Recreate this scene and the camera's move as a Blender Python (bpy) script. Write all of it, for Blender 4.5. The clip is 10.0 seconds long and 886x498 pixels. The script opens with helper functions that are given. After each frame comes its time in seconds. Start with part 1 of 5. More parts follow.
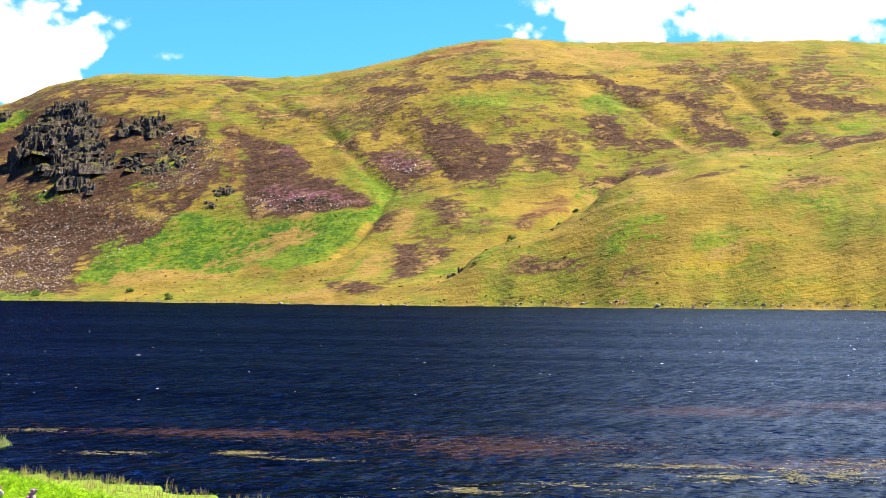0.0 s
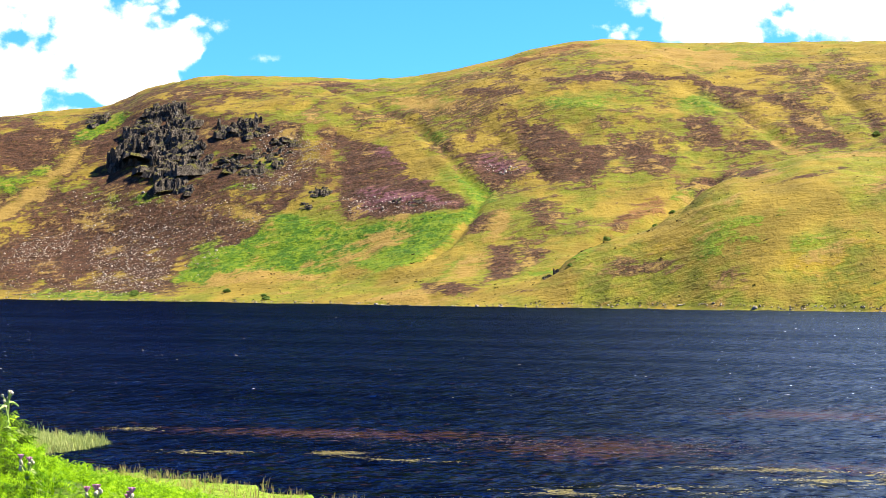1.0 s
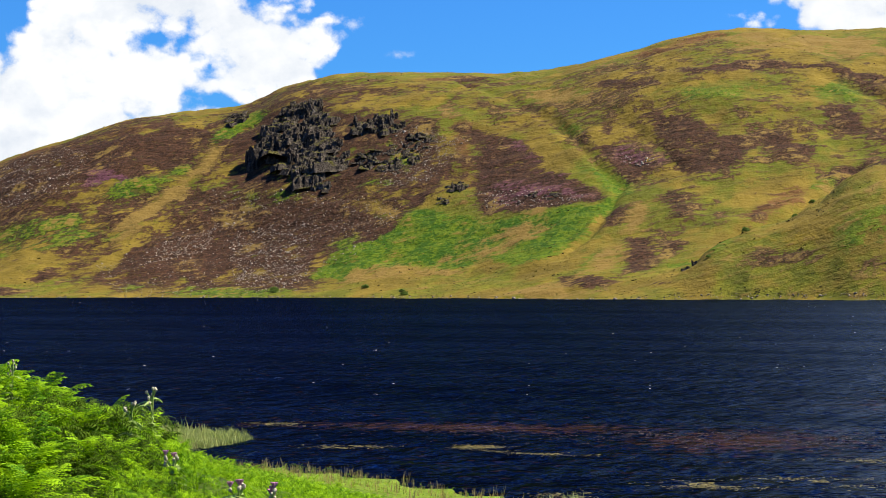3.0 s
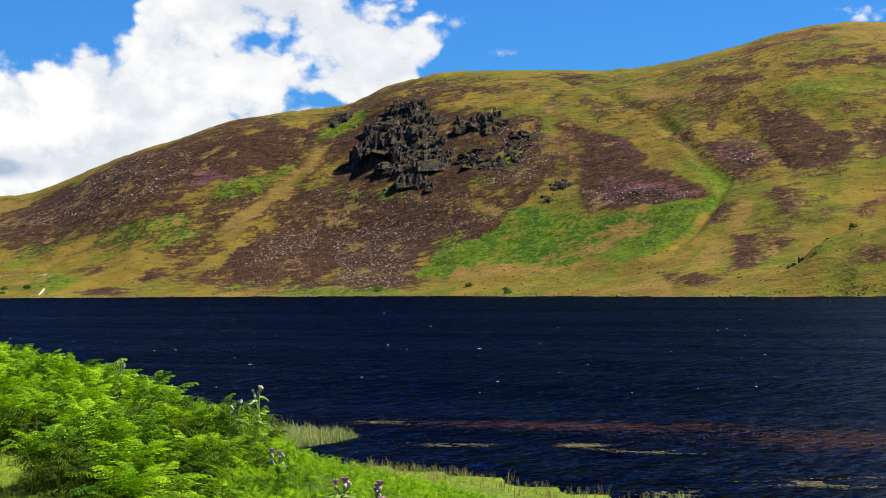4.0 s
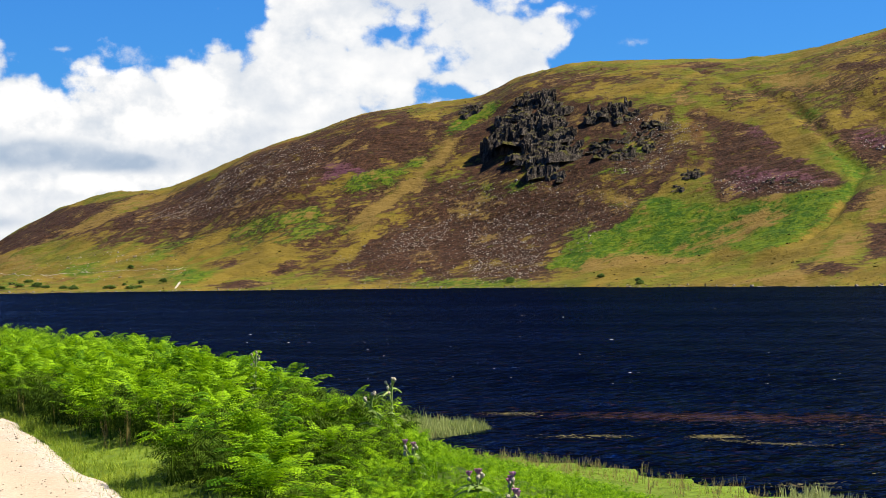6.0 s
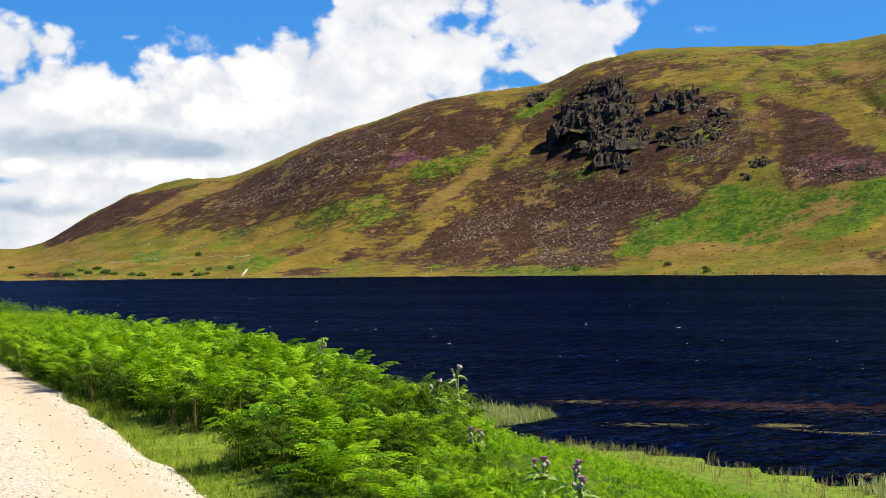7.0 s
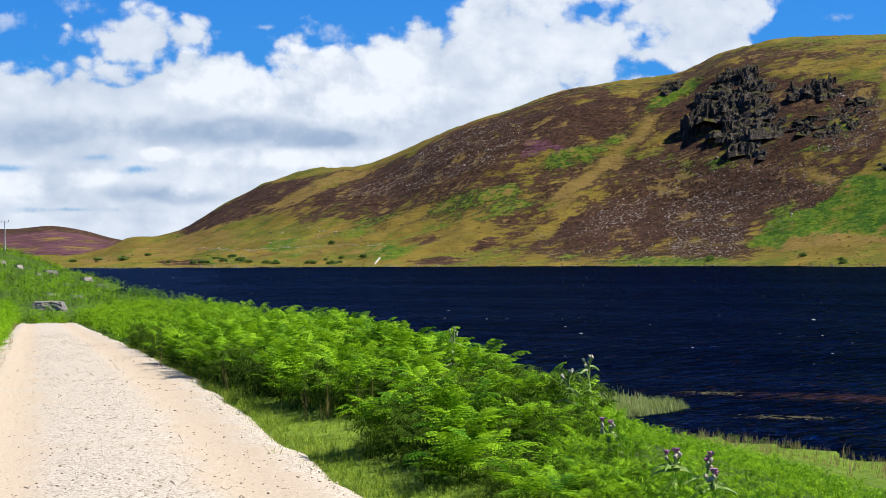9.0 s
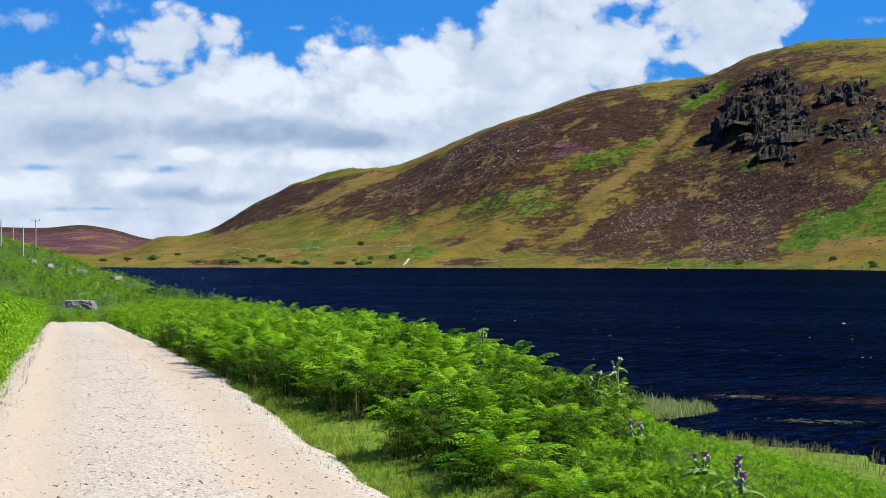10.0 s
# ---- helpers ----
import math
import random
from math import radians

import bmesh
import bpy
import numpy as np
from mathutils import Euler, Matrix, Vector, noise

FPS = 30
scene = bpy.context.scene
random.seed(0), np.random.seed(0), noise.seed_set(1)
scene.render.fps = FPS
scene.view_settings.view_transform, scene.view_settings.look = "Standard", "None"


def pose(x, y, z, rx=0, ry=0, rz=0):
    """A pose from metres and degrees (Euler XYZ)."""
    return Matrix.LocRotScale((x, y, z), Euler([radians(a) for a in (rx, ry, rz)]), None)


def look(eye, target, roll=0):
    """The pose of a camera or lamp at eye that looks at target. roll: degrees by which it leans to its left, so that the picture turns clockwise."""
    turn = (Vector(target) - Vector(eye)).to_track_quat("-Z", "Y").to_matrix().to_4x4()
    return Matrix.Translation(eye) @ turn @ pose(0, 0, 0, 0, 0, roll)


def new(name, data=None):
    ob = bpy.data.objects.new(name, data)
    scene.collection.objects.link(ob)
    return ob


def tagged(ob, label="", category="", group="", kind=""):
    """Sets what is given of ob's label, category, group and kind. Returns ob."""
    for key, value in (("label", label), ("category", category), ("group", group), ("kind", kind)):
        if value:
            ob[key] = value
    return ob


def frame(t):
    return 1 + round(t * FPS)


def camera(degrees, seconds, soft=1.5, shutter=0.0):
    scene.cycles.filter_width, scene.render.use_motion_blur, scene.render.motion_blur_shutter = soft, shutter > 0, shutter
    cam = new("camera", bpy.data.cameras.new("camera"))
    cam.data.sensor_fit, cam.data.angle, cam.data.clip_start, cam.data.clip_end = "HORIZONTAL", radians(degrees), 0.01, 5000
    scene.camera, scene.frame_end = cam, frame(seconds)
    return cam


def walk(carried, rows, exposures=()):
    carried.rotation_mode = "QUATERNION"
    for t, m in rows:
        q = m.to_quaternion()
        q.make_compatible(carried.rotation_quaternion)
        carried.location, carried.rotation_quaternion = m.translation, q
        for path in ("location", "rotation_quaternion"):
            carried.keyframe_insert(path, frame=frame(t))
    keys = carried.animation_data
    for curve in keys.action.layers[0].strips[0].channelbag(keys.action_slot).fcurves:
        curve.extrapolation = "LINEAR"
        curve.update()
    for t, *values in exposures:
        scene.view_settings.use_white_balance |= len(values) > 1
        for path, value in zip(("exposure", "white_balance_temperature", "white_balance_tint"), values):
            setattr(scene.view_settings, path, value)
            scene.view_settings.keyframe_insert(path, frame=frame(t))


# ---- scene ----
cam = camera(26.62, 10.0, soft=0.7)
EYE = (0.0, 0.0, 6.0)


def aim(bearing, pitch, roll):
    """Camera pose at EYE: bearing clockwise from +y, pitch up, roll to the right side up, in degrees."""
    b, p = radians(bearing), radians(pitch)
    way = Vector((math.sin(b) * math.cos(p), math.cos(b) * math.cos(p), math.sin(p)))
    return look(EYE, Vector(EYE) + way, roll)


PATH = [
    (0.0, aim(0.012, 1.300, 0.341)), (0.5, aim(-1.915, 1.229, 0.360)), (1.0, aim(-2.902, 1.317, 0.510)),
    (1.5, aim(-4.043, 1.252, -0.069)), (2.0, aim(-4.956, 1.294, -0.088)), (3.5, aim(-8.624, 1.019, -0.313)),
    (4.0, aim(-10.264, 1.080, -0.410)), (4.5, aim(-11.123, 1.242, -0.507)), (5.0, aim(-12.264, 1.286, -0.699)),
    (6.5, aim(-15.212, 0.623, -0.670)), (7.0, aim(-16.315, 0.505, -0.628)), (7.5, aim(-17.721, 0.674, -0.645)),
    (8.0, aim(-18.714, 0.733, -0.409)), (8.5, aim(-19.774, 0.608, -0.485)), (9.0, aim(-20.353, 0.212, -0.304)),
    (9.5, aim(-20.859, 0.361, -0.243)), (10.0, aim(-21.249, 0.253, 0.038)),
]
walk(cam, PATH, exposures=[(0.0, 2.42, 6820, 10), (1.0, 2.46, 6820, 10), (1.6, 2.38, 6820, 10), (2.2, 2.25, 6720, 10), (3.3, 1.42, 6670, 10), (5.0, 1.38, 6620, 10), (6.5, 1.37, 6670, 10),
                           (8.0, 1.30, 6420, 10), (9.0, 1.19, 5970, 10), (10.0, 1.10, 5740, 10)])

# ---- sky and sun ----
SUN_BEARING, SUN_HEIGHT = 72.0, 52.0
sun = new("sun", bpy.data.lights.new("sun", "SUN"))
sun.data.energy, sun.data.angle, sun.data.color = 5.0, radians(0.55), (1.0, 0.89, 0.70)
sb, sh = radians(SUN_BEARING), radians(SUN_HEIGHT)
sun_way = Vector((math.sin(sb) * math.cos(sh), math.cos(sb) * math.cos(sh), math.sin(sh)))
sun.matrix_world = look(sun_way * 300, (0, 0, 0))


class Nodes:
    """Helpers for building a node tree."""

    def __init__(self, tree):
        self.tree = tree
        tree.nodes.clear()

    def add(self, kind, **settings):
        n = self.tree.nodes.new(kind)
        for key, value in settings.items():
            setattr(n, key, value)
        return n

    def put(self, socket, value):
        if isinstance(value, bpy.types.NodeSocket):
            self.tree.links.new(value, socket)
        else:
            socket.default_value = value

    def math(self, op, a, b=0.0, c=0.0, clamp=False):
        n = self.add("ShaderNodeMath", operation=op, use_clamp=clamp)
        for i, v in enumerate((a, b, c)):
            self.put(n.inputs[i], v)
        return n.outputs[0]

    def step(self, value, low, high):
        n = self.add("ShaderNodeMapRange", interpolation_type="SMOOTHSTEP")
        for i, v in enumerate((value, low, high)):
            self.put(n.inputs[i], v)
        return n.outputs[0]

    def noise(self, where, scale, detail=4.0, rough=0.55):
        n = self.add("ShaderNodeTexNoise")
        self.put(n.inputs["Vector"], where)
        self.put(n.inputs["Scale"], scale)
        self.put(n.inputs["Detail"], detail)
        self.put(n.inputs["Roughness"], rough)
        return n.outputs[0]

    def stretch(self, where, scale, turn=0.0):
        n = self.add("ShaderNodeMapping")
        self.put(n.inputs["Vector"], where)
        n.inputs["Scale"].default_value = scale
        n.inputs["Rotation"].default_value = (0, 0, radians(turn))
        return n.outputs[0]

    def mix(self, k, a, b):
        n = self.add("ShaderNodeMix", data_type="RGBA")
        self.put(n.inputs[0], k)
        for socket, v in ((n.inputs[6], a), (n.inputs[7], b)):
            self.put(socket, (*v, 1.0) if isinstance(v, tuple) and len(v) == 3 else v)
        return n.outputs[2]

    def attribute(self, name):
        return self.add("ShaderNodeAttribute", attribute_name=name).outputs["Fac"]


def sky():
    world = bpy.data.worlds.new("sky")
    scene.world = world
    world.use_nodes = True
    n = Nodes(world.node_tree)
    out = n.add("ShaderNodeOutputWorld")
    air = n.add("ShaderNodeTexSky", sky_type="NISHITA", sun_disc=False)
    air.sun_elevation, air.sun_rotation = sh, sb
    air.air_density, air.dust_density, air.ozone_density = 1.0, 0.4, 2.0
    where = n.add("ShaderNodeTexCoord").outputs["Generated"]
    xyz = n.add("ShaderNodeSeparateXYZ")
    n.put(xyz.inputs[0], where)
    x, y, z = xyz.outputs
    bearing = n.math("MULTIPLY", n.math("ARCTAN2", x, y), 57.2958)
    height = n.math("MULTIPLY", n.math("ARCSINE", z), 57.2958)
    # cumulus billows: rounded heads on rounded heads, finer towards their edges
    swirl = n.add("ShaderNodeTexNoise")
    n.put(swirl.inputs["Vector"], where)
    swirl.inputs["Scale"].default_value, swirl.inputs["Detail"].default_value = 30.0, 5.0
    bent = n.add("ShaderNodeVectorMath", operation="MULTIPLY_ADD")
    n.put(bent.inputs[0], swirl.outputs["Color"])
    bent.inputs[1].default_value = (0.035, 0.035, 0.035)
    n.put(bent.inputs[2], n.stretch(where, (1, 1, 1.5)))

    def heads(scale):
        cell = n.add("ShaderNodeTexVoronoi", feature="SMOOTH_F1")
        n.put(cell.inputs["Vector"], bent.outputs[0])
        cell.inputs["Scale"].default_value, cell.inputs["Smoothness"].default_value = scale, 0.35
        return n.math("SUBTRACT", 0.45, cell.outputs["Distance"])

    head, knob = heads(38.0), heads(95.0)
    billow = n.math("SUBTRACT", n.noise(n.stretch(where, (1, 1, 1.6)), 26.0, 9.0, 0.6), 0.5)
    small = n.math("SUBTRACT", n.noise(where, 110.0, 5.0, 0.65), 0.5)
    rag = n.math("ADD", n.math("ADD", n.math("MULTIPLY", head, 1.3), n.math("MULTIPLY", knob, 0.7)), n.math("ADD", n.math("MULTIPLY_ADD", billow, 1.9, 0.45), n.math("MULTIPLY", small, 0.8)))

    def table(rows, value, lo, hi, top):
        curve = n.add("ShaderNodeFloatCurve")
        pts = curve.mapping.curves[0].points
        for i, (b, e) in enumerate(rows):
            spot = ((b - lo) / (hi - lo), e / top)
            if i < 2:
                pts[i].location = spot
            else:
                pts.new(*spot)
        curve.mapping.update()
        n.put(curve.inputs["Value"], n.math("DIVIDE", n.math("SUBTRACT", value, lo), hi - lo))
        return n.math("MULTIPLY", curve.outputs[0], top)

    def puff(b, e, wide, high, sign=1.0):
        u = n.math("DIVIDE", n.math("SUBTRACT", bearing, b), wide)
        v = n.math("DIVIDE", n.math("SUBTRACT", height, e), high)
        d = n.math("SQRT", n.math("ADD", n.math("MULTIPLY", u, u), n.math("MULTIPLY", v, v)))
        return n.math("MULTIPLY", n.math("SUBTRACT", 1.0, d), sign * high)

    # the top of the cloud bank over the valley, by bearing
    field = n.math("SUBTRACT", table(CLOUD_TOP, bearing, -60.0, 0.0, 20.0), height)
    for spot in CLOUDS:
        field = n.math("MAXIMUM", field, puff(*spot))
    for spot in GAPS:
        field = n.math("MINIMUM", field, puff(*spot, -1.0))
    cover = n.step(n.math("ADD", field, rag), -0.05, 0.6)
    # small loose wisps, and thin blue lanes between the layers
    for spot in WISPS:
        soft = n.math("ADD", n.math("DIVIDE", puff(*spot), spot[3]), n.math("ADD", n.math("MULTIPLY", billow, 3.0), n.math("MULTIPLY", small, 2.5)))
        cover = n.math("MAXIMUM", cover, n.math("MULTIPLY", n.step(soft, 0.1, 1.5), 0.6))
    for spot in LANES:
        soft = n.math("ADD", n.math("DIVIDE", puff(*spot), spot[3]), n.math("ADD", n.math("MULTIPLY", billow, 3.0), n.math("MULTIPLY", small, 2.0)))
        cover = n.math("MULTIPLY", cover, n.math("SUBTRACT", 1.0, n.math("MULTIPLY", n.step(soft, 0.0, 1.3), 0.7)))
    cover = n.math("MULTIPLY", cover, n.step(height, -1.0, 0.0))
    # lit heads and grey bases of the cloud layers
    lit = 0.66
    for b, e, wide, high, value in TONES:
        soft = n.math("ADD", n.math("DIVIDE", puff(b, e, wide, high), high), n.math("ADD", n.math("MULTIPLY", billow, 2.0), n.math("ADD", n.math("MULTIPLY", head, 0.7), n.math("MULTIPLY", small, 0.7))))
        k = n.step(soft, -0.1, 0.75)
        lit = n.math("ADD", n.math("MULTIPLY", n.math("SUBTRACT", 1.0, k), lit), n.math("MULTIPLY", k, value))
    relief = n.math("ADD", n.math("MULTIPLY", head, 0.35), n.math("ADD", n.math("MULTIPLY", knob, 0.15), n.math("ADD", n.math("MULTIPLY", billow, 0.8), n.math("MULTIPLY", small, 0.3))))
    cloud = n.mix(n.math("ADD", lit, relief, clamp=True), CLOUD_DARK, CLOUD_LIT)
    sky_b = n.add("ShaderNodeBackground")
    deep = n.add("ShaderNodeMix", data_type="RGBA", blend_type="MULTIPLY")
    deep.inputs[0].default_value = 1.0
    n.put(deep.inputs[6], air.outputs[0])
    deep.inputs[7].default_value = SKY_TINT
    n.put(sky_b.inputs[0], deep.outputs[2])
    sky_b.inputs[1].default_value = SKY_STRENGTH
    cloud_b = n.add("ShaderNodeBackground")
    n.put(cloud_b.inputs[0], cloud)
    cloud_b.inputs[1].default_value = CLOUD_STRENGTH
    both = n.add("ShaderNodeMixShader")
    n.put(both.inputs[0], cover)
    n.put(both.inputs[1], sky_b.outputs[0])
    n.put(both.inputs[2], cloud_b.outputs[0])
    n.put(out.inputs[0], both.outputs[0])


SKY_STRENGTH, CLOUD_STRENGTH = 0.052, 0.41
SKY_TINT = (0.149, 0.508, 1.054, 1.0)
CLOUD_DARK, CLOUD_LIT = (0.40, 0.50, 0.64), (1.0, 1.0, 1.0)
# bearing and height in degrees
CLOUD_TOP = [(-60, 6.0), (-40, 5.8), (-34.57, 5.54), (-33.58, 5.64), (-32.67, 5.8), (-32.09, 6.01), (-31.25, 6.0), (-30.58, 5.79), (-29.57, 5.86), (-28.38, 6.16), (-27.35, 6.26), (-26.15, 6.1), (-25.47, 6.14), (-24.78, 6.42), (-23.57, 6.29), (-22.79, 6.26), (-22.5, 6.6), (-21.5, 6.81), (-20.98, 7.19), (-19.94, 7.25), (-19.51, 7.83), (-19.08, 8.84), (-17.52, 9.84), (-14.95, 9.81), (-13.25, 8.77), (-11.89, 7.9), (-11.22, 7.05), (-10.8, 5.53), (-10.22, 3.32), (0, 1.0)]
WISPS = [(-9.75, 7.95, 0.42, 0.2), (-8.45, 7.05, 0.55, 0.2), (-0.3, 6.9, 0.5, 0.16), (-33.75, 7.01, 1.21, 0.38), (-31.25, 7.54, 0.86, 0.31), (-25.64, 6.96, 0.78, 0.12), (-23.74, 6.72, 0.69, 0.38), (-30.58, 6.29, 1.04, 0.43)]
# The first, widest cloud lies above the view, added to brighten the lake's reflections.
CLOUDS = [(24, 23, 26, 13.5), (5.0, 8.6, 2.0, 1.6), (10.5, 8.8, 3.0, 1.6), (-29.23, 6.49, 1.64, 0.69), (-28.04, 6.08, 1.04, 0.43), (-12.40, 7.24, 1.64, 0.95)]
GAPS = [(-14.27, 6.63, 0.28, 0.16), (-13.50, 5.53, 1.55, 0.24), (-15.63, 7.49, 0.48, 0.17)]
LANES = [(-30.91, 3.02, 1.29, 0.21), (-33.41, 2.67, 1.55, 0.17), (-33.09, 5.57, 0.69, 0.14), (-29.56, 2.66, 0.69, 0.14), (-31.58, 1.45, 1.90, 0.12)]
# how light the cloud is: bearing, height, half width, half height, tone
TONES = [(-31.92, 5.00, 2.93, 0.86, 0.62), (-25.81, 5.42, 2.93, 1.12, 1.05), (-21.67, 5.10, 1.55, 1.90, 0.98), (-17.52, 6.80, 3.80, 1.55, 0.80), (-14.95, 6.77, 1.55, 1.04, 0.70), (-32.42, 3.65, 2.93, 0.78, 0.16), (-27.01, 3.79, 4.49, 0.59, 0.08), (-23.74, 3.55, 2.24, 0.38, 0.03), (-23.74, 4.58, 1.38, 0.69, 0.95), (-28.88, 3.11, 0.78, 0.24, 1.00), (-31.08, 2.44, 0.86, 0.45, 0.98), (-25.12, 2.99, 3.11, 0.35, 0.95), (-33.25, 2.12, 2.24, 0.48, 0.98), (-29.05, 1.89, 2.42, 0.38, 0.16), (-27.18, 2.33, 1.73, 0.43, 0.75), (-33.57, 1.35, 2.42, 0.31, 0.55), (-30.40, 1.11, 3.45, 0.24, 0.62), (-29.40, 6.57, 1.47, 0.55, 0.60), (-32.42, 5.75, 1.38, 0.35, 0.85), (-27.87, 6.25, 0.69, 0.17, 1.10), (-24.43, 6.32, 1.21, 0.24, 1.10)]
sky()

# ---- land form ----
# The track runs straight from beside the camera; s is metres along it, q metres across it towards the water.
TRACK_WAY = (-0.5398, 0.8418)
TRACK_SIDE = (0.8418, 0.5398)
TRACK_START = (0.8, 0.0)


def lattice(ix, iy, seed):
    h = (ix.astype(np.int64) * 374761393 + iy.astype(np.int64) * 668265263 + seed * 974711) & 0x7FFFFFFF
    h = ((h ^ (h >> 13)) * 1274126177) & 0x7FFFFFFF
    return ((h ^ (h >> 16)) & 0xFFFF) / 65535.0


def grain(x, y, size, seed=0, octaves=4):
    """Smooth noise about zero, within about -1 and 1."""
    x, y = np.asarray(x, float) / size, np.asarray(y, float) / size
    total, gain, norm = 0.0, 1.0, 0.0
    for k in range(octaves):
        ix, iy = np.floor(x), np.floor(y)
        fx, fy = x - ix, y - iy
        fx, fy = fx * fx * (3 - 2 * fx), fy * fy * (3 - 2 * fy)
        a, b = lattice(ix, iy, seed + k), lattice(ix + 1, iy, seed + k)
        c, d = lattice(ix, iy + 1, seed + k), lattice(ix + 1, iy + 1, seed + k)
        total = total + gain * (2 * ((a * (1 - fx) + b * fx) * (1 - fy) + (c * (1 - fx) + d * fx) * fy) - 1)
        norm += gain
        gain, x, y = gain * 0.5, x * 2.03 + 17.1, y * 2.03 + 5.3
    return total / norm


def ease(x, lo, hi):
    t = np.clip((x - lo) / (hi - lo), 0, 1)
    return t * t * (3 - 2 * t)


def smooth_table(rows):
    """A smooth curve through (x, value) rows."""
    xs, ys = np.array([r[0] for r in rows], float), np.array([r[1] for r in rows], float)

    def read(x):
        x = np.clip(x, xs[0], xs[-1])
        i = np.clip(np.searchsorted(xs, x) - 1, 0, len(xs) - 2)
        slope = np.gradient(ys, xs)
        h = xs[i + 1] - xs[i]
        t = (x - xs[i]) / h
        a, b = slope[i] * h, slope[i + 1] * h
        d = ys[i + 1] - ys[i]
        return ys[i] + a * t + (3 * d - 2 * a - b) * t * t + (a + b - 2 * d) * t ** 3
    return read


far_shore = smooth_table([(-180, 1080), (-33, 1080), (-21, 1050), (-13, 985), (-8, 900), (-3, 800), (1, 765), (13, 700), (30, 690), (180, 690)])
ridge_angle = smooth_table([(-180, .0), (-40, .0), (-33, .02), (-31, .12), (-30.4, .32), (-30, .5), (-28.9, .64), (-28.2, .88), (-27.2, 1.47), (-26.1, 2.0),
                            (-24.4, 2.55), (-22.3, 2.86), (-21.4, 3.25), (-19.6, 4.05), (-17.7, 4.66), (-17, 4.92), (-14.3, 5.38), (-12.9, 5.62),
                            (-11.8, 6.08), (-10.4, 6.32), (-8.2, 6.44), (-5.3, 6.42), (-3.9, 6.5), (-2.5, 6.78), (-1.3, 7.08), (-.1, 7.4),
                            (1.1, 7.59), (2.85, 7.61), (5.4, 7.52), (8.85, 7.53), (11.2, 7.54), (13.3, 7.34), (25, 6), (60, 4), (180, 2)])
ridge_range = smooth_table([(-180, 1900), (-30, 1900), (-26, 1800), (-22.5, 1640), (-20, 1540), (-14, 1500), (-8, 1440), (0, 1430), (13, 1450), (180, 1450)])
spur_angle = smooth_table([(-180, -1), (-1.5, -0.6), (0.1, .45), (1.3, 1.24), (2, 1.5), (3.5, 2.06), (4.25, 2.46), (5.45, 3.3), (7.2, 3.92), (11.2, 4.37), (13.3, 4.81), (30, 5), (180, 3)])
spur_depth = smooth_table([(-180, 40), (-1.5, 40), (1.3, 70), (4.2, 120), (7, 190), (13, 260), (30, 280), (180, 200)])


def track_height(s):
    s = np.asarray(s, float)
    z = 4.3 - 0.0245 * np.log1p(np.exp(np.clip((s - 28) / 3, -30, 30))) * 3
    return np.where(s > 108, z - 0.0012 * (s - 108) ** 2, z)


shore_line = smooth_table([(-300, 25), (30, 25), (46, 23.6), (56, 21.7), (63, 20.3), (66.5, 20.8), (69, 23.6), (71.5, 23.8), (74, 22.2), (80, 22.5),
                           (92, 24), (140, 23), (195, 24.5), (203, 26.8), (209, 26), (215, 22.6), (430, 22.7), (975, 6.4), (3000, -60)])


def near_land(x, y):
    """Height of the bank, the bench with the track, and the slope behind it."""
    s = (x - TRACK_START[0]) * TRACK_WAY[0] + (y - TRACK_START[1]) * TRACK_WAY[1]
    q = (x - TRACK_START[0]) * TRACK_SIDE[0] + (y - TRACK_START[1]) * TRACK_SIDE[1]
    shore = shore_line(s) + 0.35 * grain(s, 0 * s, 3.0, 3, 3)
    zt = track_height(np.clip(s, -60, 108))
    # bench, then the bank down to the water
    u = np.clip((q - 3.9) / (shore - 3.9), 0, 1.3)
    bank = zt * (1 - u) ** 2 * (1 + 0.6 * u) + 0.25 * (1 - np.clip(u, 0, 1))
    bank = np.where(u >= 1, -1.6 * (u - 1) * 8, bank)
    z = np.where(q < 3.9, zt + 0.13 * ease(q, 1.6, 2.6) + (0.12 + 0.25 * ease(s, 35, 60)) * ease(q, 2.4, 3.9), bank + 0.25 * ease(s, 35, 60) * (1 - np.clip(u, 0, 1)))
    z = np.where(np.abs(q) < 1.6, zt - 0.03, z)
    left = zt + 0.15 * ease(-q, 1.6, 2.4) + 0.22 * np.clip(-q - 2.2, 0, 400) ** 0.95
    z = np.where(q < -1.6, left, z)
    # the hillside beyond the crest of the track
    rise = ease(s, 100, 430)
    hill = 2.6 + 3.6 * rise - 0.33 * (q + 2) * (0.3 + 0.7 * rise)
    hill = np.minimum(hill, 26 + 0.02 * s)
    hill = np.where(q > 4, np.minimum(hill, 0.18 * (shore - q)), hill)
    k = ease(s, 106, 128)
    z = z * (1 - k) + hill * k
    bump = 0.10 * grain(x, y, 2.3, 8, 3) + 0.45 * grain(x, y, 17, 11, 3) * ease(np.abs(q), 4, 9)
    z = z + bump * ease(np.abs(q), 1.9, 3.0)
    z = np.where(q > shore, np.minimum(z, -0.25 * (q - shore)), z)
    return z, s, q, shore


